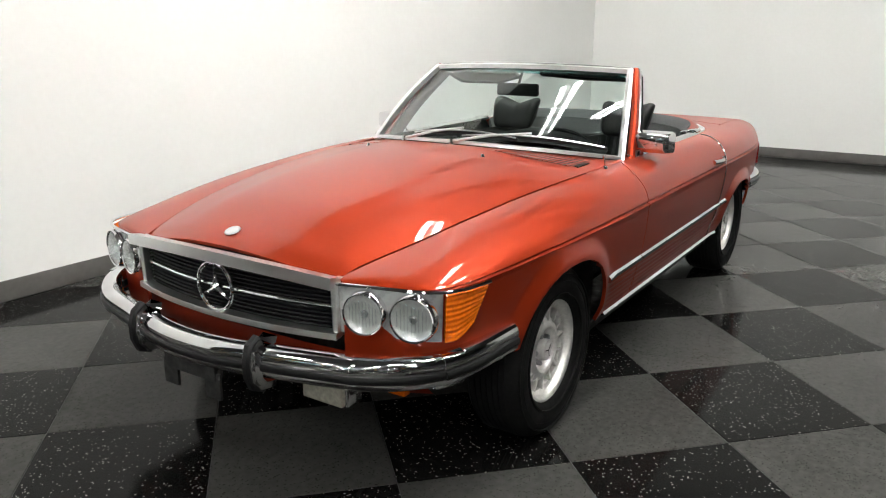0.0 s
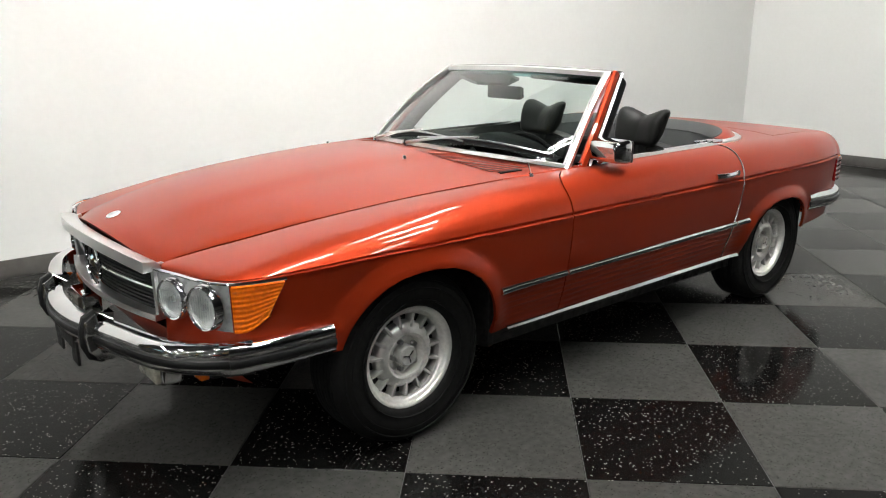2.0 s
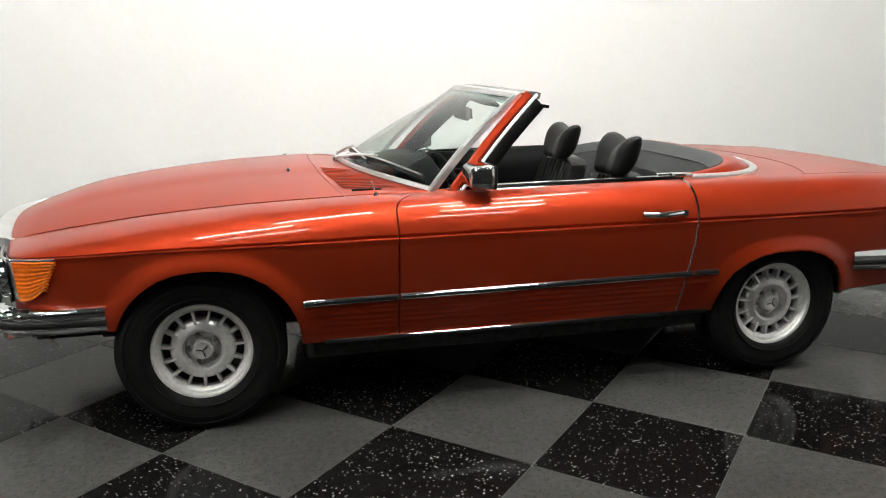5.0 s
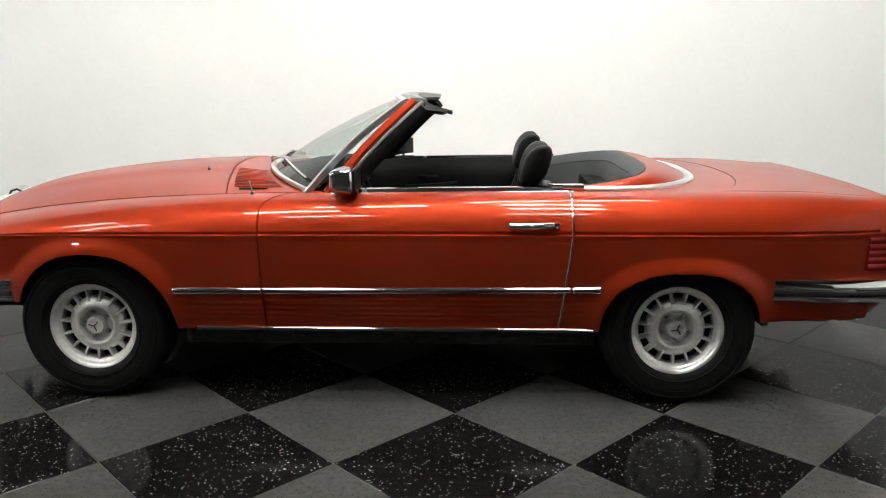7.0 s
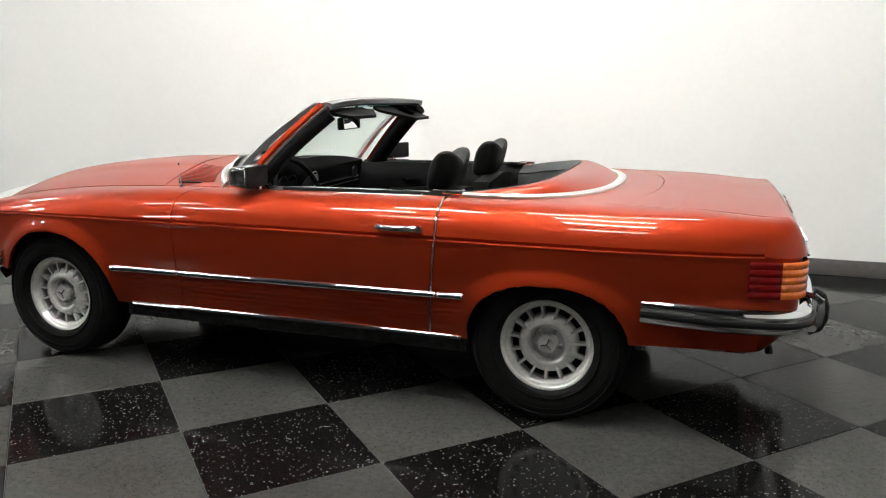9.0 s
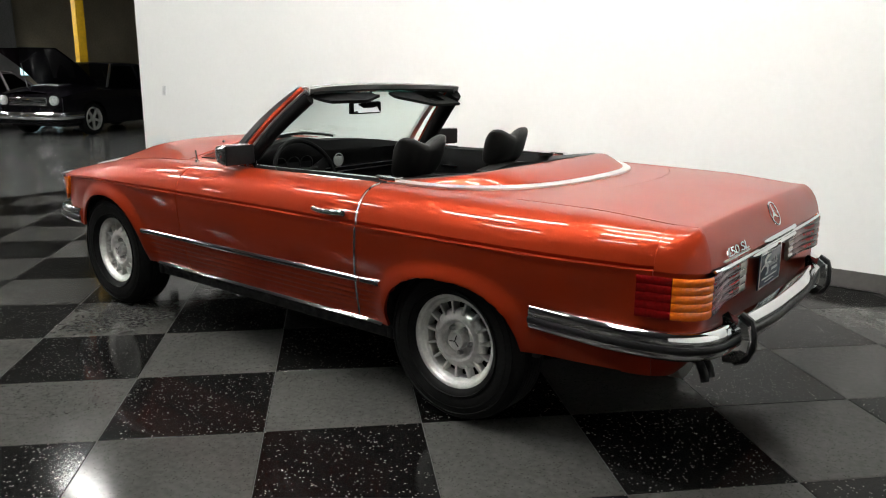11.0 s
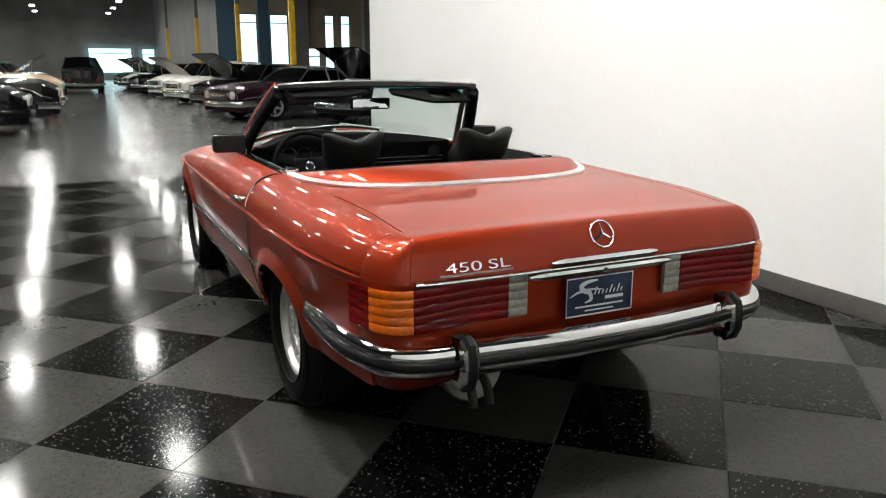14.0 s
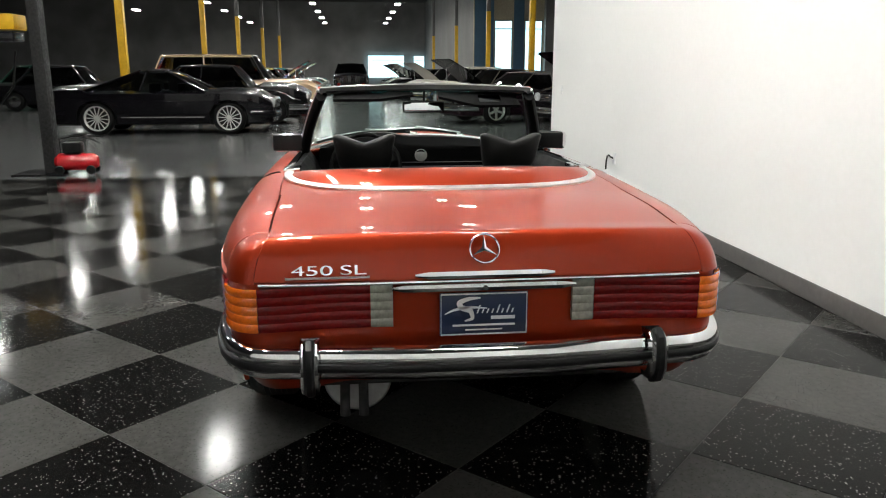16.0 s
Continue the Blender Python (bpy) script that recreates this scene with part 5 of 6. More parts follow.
bm = bmesh.new()
brush(bm, [(-0.012, 0.052), (-0.045, 0.050), (-0.078, 0.036), (-0.070, 0.022), (-0.042, 0.010), (-0.036, -0.012), (-0.060, -0.022)], 0.002, 0.0085)
part("emblem_stroke", bm, WHITE_INK, plate, "white brushed emblem stroke")
bm = bmesh.new()
brush(bm, [(-0.122, 0.002), (-0.090, 0.016), (-0.040, 0.022), (0.010, 0.018)], 0.001, 0.004)
part("emblem_stroke", bm, WHITE_INK, plate)
for k in range(8):
    bm = bmesh.new()
    y, tall = -0.022 + 0.0155 * k, 0.026 if k in (0, 4, 6) else 0.014
    box(bm, (PX, y - 0.0022, PZ + 0.002), (PX + 0.0015, y + 0.0022, PZ + 0.002 + tall), 0, Matrix.Translation((0, 0, 0)))
    for v in bm.verts:
        v.co.y += 0.35 * (v.co.z - PZ)
    part("emblem_letter_bar", bm, WHITE_INK, plate)
for y0, y1, z, h in ((0.022, 0.098, -0.013, 0.0055), (-0.098, 0.098, -0.036, 0.0030), (-0.058, 0.058, -0.051, 0.0022)):
    bm = bmesh.new()
    box(bm, (PX, y0, PZ + z - h), (PX + 0.001, y1, PZ + z + h))
    part("plate_line", bm, WHITE_INK, plate)


def face_at(y, z):
    lo, hi = 0.0, 1.0
    for _ in range(30):
        mid = (lo + hi) / 2
        if lid_face(y, mid).z < z:
            lo = mid
        else:
            hi = mid
    return lid_face(y, lo)


fp = face_at(-0.472, 0.759)
tn = (face_at(-0.472, 0.785) - face_at(-0.472, 0.740)).normalized()
ang = math.degrees(math.atan2(tn.x, tn.z))
badge_m = Matrix.Translation((fp.x + 0.006, -0.472, 0.759)) @ pose(0, 0, 0, 0, ang, 0) @ FACE @ Matrix.Translation((0, -0.013, 0))
flat_text("model_number", "450", 0.042, badge_m @ Matrix.Translation((-0.048, 0, 0)), CHROME, car, 0.0, 0.003, 0.122)["label"] = "chrome model number"
flat_text("model_letters", "SL", 0.042, badge_m @ Matrix.Translation((0.073, 0, 0)), CHROME, car, 0.0, 0.003, 0.076)["label"] = "chrome model letters"
bq = face_at(-0.472, 0.739)
bm = bmesh.new()
box(bm, (bq.x, -0.600, 0.736), (bq.x + 0.007, -0.350, 0.741))
part("badge_bar", bm, TRIM, car)

# service point on the white wall: outlet plate with a hooked black cable
outlet = thing("wall_outlet", "white wall outlet with a short hooked black cable", "outlet", (-3.36, WALL_Y, 0.45))
part("cover_plate", boxes(((-0.04, -0.010, -0.06), (0.04, 0, 0.06)), bevel=0.003), WHITE_STEEL, outlet)
bm = bmesh.new()
sweep(bm, [(-0.02, -0.01, 0.0), (-0.02, -0.035, 0.012), (-0.04, -0.05, 0.03), (-0.09, -0.05, 0.015), (-0.13, -0.045, -0.05), (-0.15, -0.04, -0.13)], ring_profile(0.009, 0.009, 8))
part("cable", bm, RUBBER, outlet)
switch = thing("wall_switch", "small white light switch on the white wall", "switch", (-5.55, WALL_Y, 1.10))
part("cover_plate", boxes(((-0.035, -0.008, -0.058), (0.035, 0, 0.058)), bevel=0.003), WHITE_STEEL, switch)
part("rocker", boxes(((-0.014, -0.013, -0.03), (0.014, -0.008, 0.03)), bevel=0.002), WHITE_STEEL, switch)

# ---- the hall beyond ----
# partition with tall daylight windows
PART_X = -44.0


def wall_with_windows(name, x, y0, y1, height, wins, mat, label):
    """A wall across the hall with openings (y0, y1, z0, z1) right through it."""
    ys = sorted({y0, y1, *[w[0] for w in wins], *[w[1] for w in wins]})
    bm = bmesh.new()
    for a, b in zip(ys, ys[1:]):
        hole = [w for w in wins if w[0] <= a and b <= w[1]]
        if not hole:
            box(bm, (x - 0.25, a, 0), (x, b, height))
        else:
            box(bm, (x - 0.25, a, 0), (x, b, hole[0][2]))
            box(bm, (x - 0.25, a, hole[0][3]), (x, b, height))
    return tagged(part(name, bm, mat, smooth=False), label, "wall", kind="structure")


def window(i, x, w):
    win = tagged(new("window_%d" % i), "tall bright daylight window with a thin dark frame", "window", kind="structure")
    win.matrix_basis = pose(x, 0, 0)
    y0, y1, z0, z1 = w
    part("pane", boxes(((-0.16, y0, z0), (-0.14, y1, z1))), SKYGLOW, win, smooth=False)
    f = 0.06
    for lo, hi in (((-0.13, y0, z0), (-0.06, y0 + f, z1)), ((-0.13, y1 - f, z0), (-0.06, y1, z1)), ((-0.13, y0, z1 - f), (-0.06, y1, z1)), ((-0.13, y0, z0), (-0.06, y1, z0 + f)),
                   ((-0.13, y0, z1 - 0.55), (-0.06, y1, z1 - 0.50))):
        part("window_frame", boxes((lo, hi)), GREY_STEEL, win, smooth=False)


near_wins = [(8.2, 9.35, 0.9, 4.4), (10.1, 11.25, 0.9, 4.4), (12.4, 13.25, 1.0, 2.45), (13.55, 14.2, 1.0, 4.45), (14.6, 15.25, 1.0, 4.45), (17.3, 19.3, 1.0, 2.65)]
wall_with_windows("wall_partition", PART_X, 6.9, 46.0, 8.2, near_wins, TAN, "tan block wall with tall windows")
tagged(part("wall_return", boxes(((HALL_END, 6.9, 0), (PART_X - 0.25, 7.1, 8.2))), BLOCK, smooth=False), "grey side wall of the hall", "wall", kind="structure")
far_wins = [(0.84, 4.7, 0.6, 2.95), (5.6, 6.8, 0.6, 2.9)]
for i, w in enumerate(near_wins):
    window(i + 1, PART_X, w)
for i, w in enumerate(far_wins):
    window(i + 7, HALL_END + 0.5, w)
BLUE_STEEL = material("blue_grey_panel", (0.06, 0.13, 0.20), 0.5, grain=0.1, grain_scale=8)
tagged(part("wall_panel", boxes(((PART_X + 0.003, 6.95, 0), (PART_X + 0.03, 8.15, 8.1)), ((PART_X + 0.003, 9.4, 0), (PART_X + 0.03, 10.05, 8.1))), BLUE_STEEL, smooth=False),
       "blue-grey steel wall panels between the windows", "wall panel", kind="structure")
for y in (11.3, 16.0):
    tagged(part("pilaster", boxes(((PART_X + 0.003, y, 0), (PART_X + 0.5, y + 1.05, 8.1))), BLOCK, smooth=False), "dark block pilaster on the tan wall", "pilaster", kind="structure")


def column(x, y, paint_to=4.1):
    c = thing("steel_column", "square steel roof column painted yellow to above head height", "column", (x, y, -0.012), group="roof columns")
    part("painted_shaft", boxes(((-0.10, -0.10, 0.02), (0.10, 0.10, paint_to)), bevel=0.015), YELLOW, c)
    part("bare_shaft", boxes(((-0.096, -0.096, paint_to), (0.096, 0.096, 8.2)), bevel=0.015), GREY_STEEL, c)
    part("foot_plate", boxes(((-0.25, -0.25, 0), (0.25, 0.25, 0.02))), GREY_STEEL, c)
    return c


for x in (-17.2, -28.5, -38.0, -49.0, -60.5):
    column(x, -6.45)
for x in (-14.7, -23.6, -33.0, -45.0, -59.5):
    column(x, 5.95 if x < -20 else 6.0)
for x in (-20, -34, -52):
    tagged(part("roof_beam", boxes(((x - 0.15, -40, 7.2), (x + 0.15, 46, 8.2))), GREY_STEEL, smooth=False), "dark steel roof beam", "beam", kind="structure")
for x, y in ((-30, -2.5), (-33, 3.2)):
    h = thing("unit_heater", "grey box heater hung from the roof", "heater", (x, y, 5.2))
    part("casing", boxes(((-0.5, -0.55, 0), (0.5, 0.55, 1.0)), bevel=0.03), GREY_STEEL, h)
    for s in (-1, 1):
        bm = bmesh.new()
        cyl(bm, (0, s * 0.45, 1.0), (0, s * 0.45, 3.0), 0.012, n=6)
        part("hanger", bm, GREY_STEEL, h)


# ---- parked cars ----
def parked_wheel(R, rim_r, style, W=0.2):
    w = new("wheel")
    bm = bmesh.new()
    lathe(bm, [(rim_r, 0.06), (rim_r + 0.02, W / 2 - 0.008), (R - 0.05, W / 2), (R - 0.015, W / 2 - 0.02), (R, W / 2 - 0.045), (R, -W / 2 + 0.045), (R - 0.02, -W / 2 + 0.015), (rim_r, -W / 2)], 32)
    part("tyre", bm, TYRE, w)
    if style == "whitewall":
        bm = bmesh.new()
        lathe(bm, [(rim_r + 0.012, W / 2 - 0.006), (rim_r + 0.02, W / 2 + 0.003), (R - 0.055, W / 2 + 0.004), (R - 0.05, W / 2 - 0.002)], 32)
        part("white_band", bm, WHITE_INK, w, "white tyre band")
    bm = bmesh.new()
    if style == "spoked":
        lathe(bm, [(rim_r + 0.012, W / 2 - 0.02), (rim_r + 0.004, W / 2 + 0.004), (rim_r - 0.012, W / 2 - 0.004), (rim_r - 0.016, 0.02)], 32)
        for k in range(14):
            box(bm, (0.03, W / 2 - 0.045, -0.009), (rim_r - 0.005, W / 2 - 0.015, 0.009), 0, pose(0, 0, 0, 0, k * 360 / 14, 0))
        cyl(bm, (0, 0.02, 0), (0, W / 2 - 0.01, 0), 0.05, 0.04, n=16)
    elif style == "five":
        lathe(bm, [(rim_r + 0.012, W / 2 - 0.02), (rim_r + 0.004, W / 2 + 0.004), (rim_r - 0.012, W / 2 - 0.004), (rim_r - 0.016, 0.02)], 32)
        for k in range(5):
            box(bm, (0.03, W / 2 - 0.06, -0.026), (rim_r - 0.005, W / 2 - 0.02, 0.026), 0.008, pose(0, 0, 0, 0, k * 72 + 20, 0))
        cyl(bm, (0, 0.02, 0), (0, W / 2 - 0.01, 0), 0.05, 0.04, n=16)
    else:
        lathe(bm, [(rim_r + 0.012, W / 2 - 0.02), (rim_r + 0.006, W / 2), (rim_r - 0.02, W / 2 - 0.004), (rim_r * 0.6, W / 2 + 0.006), (0.05, W / 2 + 0.012), (0.001, W / 2 + 0.02)], 32)
    part("rim", bm, CHROME if style in ("plain", "whitewall") else ALLOY, w, "bright wheel rim")
    bm = bmesh.new()
    lathe(bm, [(rim_r, 0.0), (0.001, 0.0)], 24)
    part("brake_disc", bm, DARK, w)
    return w


SMOKE = glass_material("dark_car_glass", (0.10, 0.115, 0.115))


def parked_car(label, paint, at, heading, L=5.0, W=1.85, H=1.45, base=2.95, front=0.85, bonnet_h=0.92, belt=0.95, boot_h=0.92, cab=(-1.25, 0.75), rake=(0.45, 0.55), R=0.33, rim_r=0.19,
               wheels="plain", roof=None, open_bonnet=False, fins=0.0, round_nose=0.5, chrome=True, two_tone=None, fender=0.0, strip_v=0.62):
    """A whole car; its own x runs forward and its place is midway between the axles."""
    c = thing("parked_car", label, "car", at, heading, group="cars parked in the hall")
    roof = roof or paint
    xf, xr = base / 2 + front, base / 2 + front - L
    ax = (base / 2, -base / 2)
    hw = W / 2
    top = curve_of((xr, boot_h - 0.10), (xr + 0.15, boot_h + fins * 0.5), (cab[0] - 0.25, boot_h + 0.03), (cab[0], belt), (cab[1] + 0.25, belt), (cab[1] + 0.45, bonnet_h + 0.04), (xf - 0.35, bonnet_h), (xf, bonnet_h - 0.10 - 0.1 * round_nose))
    plan = curve_of((xr, hw * 0.86), (xr + 0.25, hw * 0.96), (xr + 0.9, hw), (xf - 1.0, hw), (xf - 0.3, hw * (0.97 - 0.05 * round_nose)), (xf, hw * (0.90 - 0.22 * round_nose)))
    arch = R + 0.06

    def low(x):
        z = 0.24
        for a in ax:
            d = abs(x - a)
            if d < arch:
                z = max(z, R + math.sqrt(arch * arch - d * d) * 0.92)
        return z
    xs = set(span(xr, xf, 30))
    for a in ax:
        xs = {x for x in xs if abs(x - a) > arch + 0.02}
        xs |= {a + arch * math.cos(math.pi * k / 16) for k in range(17)}
        xs |= {a - arch - 0.004, a + arch + 0.004}
    xs = sorted(x for x in xs if xr <= x <= xf)
    for s in (-1, 1):
        bm = bmesh.new()

        def skin(x, v, s=s):
            lo, hi, w = low(x), top(x), plan(x)
            if v <= 1:
                z = lo + (hi - 0.09 - lo) * v
                k = (z - 0.24) / (hi - 0.24)
                y = w * (0.95 + 0.05 * math.sin(min(1, max(0, k)) * math.pi * 0.75)) + fender * math.exp(-((x - ax[0]) / 0.45) ** 2) * 0.06
                return (x, s * y, z)
            a = (v - 1) * math.pi / 2
            y = w * (1 - (v - 1)) + 0.02 * math.sin(2 * a)
            z = hi - 0.09 + 0.09 * math.sin(a) ** 0.8 + 0.03 * (v - 1) * (1 if x > cab[1] else 0.3)
            return (x, s * y, z)
        grid(bm, skin, xs, span(0, 1, 7) + span(1.08, 2, 9), flip=s > 0)
        part("body_side", bm, paint, c)
        if two_tone:
            bm = bmesh.new()
            sweep(bm, [Vector(skin(x, strip_v)) + Vector((0, s * 0.006, 0)) for x in (span(xr + 0.15, xf - 0.15, 24) if strip_v > 0.4 else span(ax[1] + arch + 0.1, ax[0] - arch - 0.1, 12))], [(-0.006, -0.012), (-0.006, 0.012), (0.006, 0.012), (0.006, -0.012)])
            part("side_moulding", bm, two_tone, c)
    for x, nm in ((xf, "nose_panel"), (xr, "tail_panel")):
        bm = bmesh.new()
        w, hi = plan(x), top(x)
        sgn = 1 if x == xf else -1
        grid(bm, lambda y, z: (x + sgn * (0.03 * (1 - (y / w) ** 2)), y, z), span(-w * 0.97, w * 0.97, 10), span(0.26, hi - 0.02, 5), flip=sgn < 0)
        part(nm, bm, paint, c)
    bm = bmesh.new()
    box(bm, (xr + 0.2, -hw * 0.72, 0.2), (xf - 0.2, hw * 0.72, 0.62))
    part("underbody", bm, DARK, c, smooth=False)
    # cabin
    b0, b1 = cab[0] - 0.15, cab[1] + 0.15
    t0, t1 = cab[0] + rake[1] - 0.15, cab[1] + 0.15 - rake[0]
    wb, wt = hw * 0.90, hw * 0.68
    zb, zt = belt - 0.03, H - 0.06
    bm = bmesh.new()
    grid(bm, lambda u, v: (t0 - 0.03 + (t1 - t0 + 0.06) * u, wt * 1.03 * v, zt + 0.06 * (1 - abs(v) ** 2.5) * (0.35 + 0.65 * math.sin(math.pi * min(1, max(0, 0.12 + 0.76 * u)))) - 0.015 * abs(v) ** 4), span(0, 1, 12), span(-1, 1, 12), rim=0.03)
    part("roof", bm, roof, c)
    for nm, x0, x1, f in (("windscreen", b1, t1, 1), ("rear_window", b0, t0, -1)):
        bm = bmesh.new()
        grid(bm, lambda y, v: (x0 + (x1 - x0) * v + f * 0.10 * (1 - y * y) * (1 - 0.6 * v), y * (wb + (wt - wb) * v), zb + (zt - zb) * v), span(-1, 1, 10), span(0, 1, 4), flip=f > 0)
        part(nm, bm, SMOKE, c)
    for s in (-1, 1):
        bm = bmesh.new()
        grid(bm, lambda u, v: ((b0 + (t0 - b0) * v) * (1 - u) + (b1 + (t1 - b1) * v) * u, s * (wb + (wt - wb) * v) * 0.985, zb + (zt - zb) * v), span(0.04, 0.96, 6), span(0, 1, 4), flip=s > 0)
        part("side_window", bm, SMOKE, c)
        for x0, x1 in ((b0, t0), (b1, t1), ((b0 + b1) / 2 - 0.1, (t0 + t1) / 2 - 0.1)):
            bm = bmesh.new()
            sweep(bm, [(x0, s * wb, zb), (x1, s * wt, zt + 0.01)], ring_profile(0.035, 0.022, 8), up=(1, 0, 0))
            part("roof_pillar", bm, roof if not chrome else (CHROME if x0 == b1 else roof), c)
    bm = bmesh.new()
    box(bm, (b0 + 0.15, -wb * 0.9, 0.5), (b1 - 0.1, wb * 0.9, zb - 0.03), 0.05)
    part("cabin_lining", bm, VINYL, c)
    for x in (-0.25, 0.35):
        for s in (-1, 1):
            bm = bmesh.new()
            box(bm, (x - 0.08, s * 0.38 - 0.24, zb - 0.15), (x + 0.08, s * 0.38 + 0.24, zb + 0.16), 0.05)
            part("seat_back", bm, VINYL, c)
    # ends
    mt = CHROME if chrome else paint
    for x, sgn, nm in ((xf, 1, "front_bumper"), (xr, -1, "rear_bumper")):
        w = plan(x)
        bm = bmesh.new()
        sweep(bm, [Vector(p) for p in fillet([((x - sgn * 0.45, -hw * 0.99, 0.44), 0), ((x + sgn * 0.02, -w * 1.02, 0.43), 0.12), ((x + sgn * 0.11, 0, 0.42), 0.3), ((x + sgn * 0.02, w * 1.02, 0.43), 0.12), ((x - sgn * 0.45, hw * 0.99, 0.44), 0)])], ring_profile(0.035, 0.075, 10))
        part(nm, bm, mt, c)
    bm = bmesh.new()
    zg = bonnet_h - 0.28
    wn = plan(xf)
    box(bm, (xf + 0.0, -wn * 0.56, zg - 0.09), (xf + 0.055, wn * 0.56, zg + 0.08), 0.015)
    part("grille_frame", bm, CHROME if chrome else RUBBER, c)
    for k in range(5):
        bm = bmesh.new()
        box(bm, (xf + 0.05, -wn * 0.52, zg - 0.075 + k * 0.032), (xf + 0.062, wn * 0.52, zg - 0.062 + k * 0.032))
        part("grille_bar", bm, RUBBER if chrome else CHROME, c)
    for s in (-1, 1):
        q = Matrix.Translation((xf + 0.015, s * wn * 0.76, zg + 0.02)) @ pose(0, 0, 0, 0, 0, -90)
        bm = bmesh.new()
        lathe(bm, [(0.001, 0.05), (0.06, 0.045), (0.085, 0.03), (0.10, 0.03), (0.105, 0.0), (0.10, -0.12)], 24, q)
        part("headlamp", bm, FLUTED, c)
        bm = bmesh.new()
        box(bm, (xr - 0.035, s * plan(xr) * 0.78 - 0.08, 0.58), (xr + 0.02, s * plan(xr) * 0.78 + 0.08, 0.72), 0.02)
        part("tail_lamp", bm, RED_LENS, c)
    if open_bonnet:
        bm = bmesh.new()
        hinge = Vector((cab[1] + 0.35, 0, bonnet_h + 0.05))
        d = Vector((math.cos(radians(33)), 0, math.sin(radians(33))))
        n = Vector((-d.z, 0, d.x))
        for side in (0.0, 0.035):
            grid(bm, lambda u, y: hinge + d * (u * 1.35) + n * (0.05 * math.sin(u * math.pi) + side * -1) + Vector((0, y * hw * 0.80, 0)), span(0, 1, 8), span(-1, 1, 6), flip=side > 0)
        part("raised_bonnet", bm, paint, c, "bonnet propped open")
        bm = bmesh.new()
        cyl(bm, (xf - 0.6, -hw * 0.6, bonnet_h), hinge + d * 0.8 + Vector((0, -hw * 0.6, 0)), 0.01, n=8)
        part("prop_rod", bm, SATIN, c)
        bm = bmesh.new()
        box(bm, (cab[1] + 0.5, -0.3, bonnet_h - 0.1), (xf - 0.5, 0.3, bonnet_h + 0.06), 0.05)
        part("engine", bm, SATIN, c)
    w0 = parked_wheel(R, rim_r, wheels)
    w0.parent = c
    w0.matrix_basis = pose(ax[0], hw - 0.13, R)
    for x, s in ((ax[0], -1), (ax[1], 1), (ax[1], -1)):
        w = copy_thing(w0, pose(x, s * (hw - 0.13), R, 0, 30 * s, 180 if s < 0 else 0))
        w.parent = c
    return c


def body_paint(name, colour, metal=0.0):
    return material(name, colour, 0.25, metal, 0.6, specular=0.15, grain=0.05, grain_scale=300, stain=0.06, stain_scale=2)


CHARCOAL = body_paint("charcoal_paint", (0.004, 0.0036, 0.005), 0.1)
BLACK = body_paint("black_paint", (0.006, 0.006, 0.007))
MAROON = body_paint("dark_maroon_paint", (0.022, 0.008, 0.014), 0.2)
SILVER = body_paint("silver_paint", (0.35, 0.33, 0.34), 0.6)
CREAM = body_paint("cream_white_paint", (0.72, 0.70, 0.64))
TANP = body_paint("tan_paint", (0.50, 0.38, 0.25))
REDP = body_paint("red_paint", (0.38, 0.012, 0.016))
BLUEP = body_paint("blue_paint", (0.05, 0.16, 0.36))
TEAL = body_paint("teal_paint", (0.05, 0.33, 0.36))
YELP = body_paint("pale_yellow_paint", (0.55, 0.45, 0.16))
GREEN = body_paint("dark_green_paint", (0.015, 0.05, 0.035))
G = -0.012
# row on one side of the aisle
parked_car("dark charcoal fastback coupe with silver side stripe and spoked wheels", CHARCOAL, (-13.75, -4.52, G), 90, L=4.75, W=1.88, H=1.40, base=2.76, front=0.92, bonnet_h=0.93, belt=0.96, boot_h=1.02,
           cab=(-1.45, 0.72), rake=(0.85, 1.15), R=0.355, rim_r=0.255, wheels="spoked", chrome=False, two_tone=SILVER, round_nose=0.8, strip_v=0.22)
parked_car("black fifties saloon with chrome windscreen frame", BLACK, (-17.0, -4.0, G), 90, L=5.0, H=1.52, wheels="plain", bonnet_h=1.0, two_tone=CHROME)
parked_car("tan station wagon with a long tan roof", TANP, (-20.2, -3.9, G), 90, L=5.1, W=1.9, H=1.85, belt=1.12, bonnet_h=1.08, boot_h=1.10, cab=(-2.3, 0.7), rake=(0.4, 0.3), R=0.36, wheels="whitewall")
parked_car("red fifties car with its bonnet raised", REDP, (-23.6, -4.2, G), 90, open_bonnet=True, two_tone=CHROME, wheels="whitewall")
for k, (p, lb) in enumerate(((BLUEP, "blue fifties car"), (YELP, "pale yellow old car"), (REDP, "red old coupe"), (TEAL, "teal old saloon"), (GREEN, "dark green old saloon"), (CREAM, "cream old saloon"), (TEAL, "teal old convertible"))):
    parked_car(lb + " parked in the long row", p, (-26.9 - 3.3 * k, -4.3 - 0.03 * k, G), 90, L=4.7 + 0.15 * (k % 3), H=1.45 + 0.06 * (k % 2), open_bonnet=k in (1,), two_tone=CHROME)
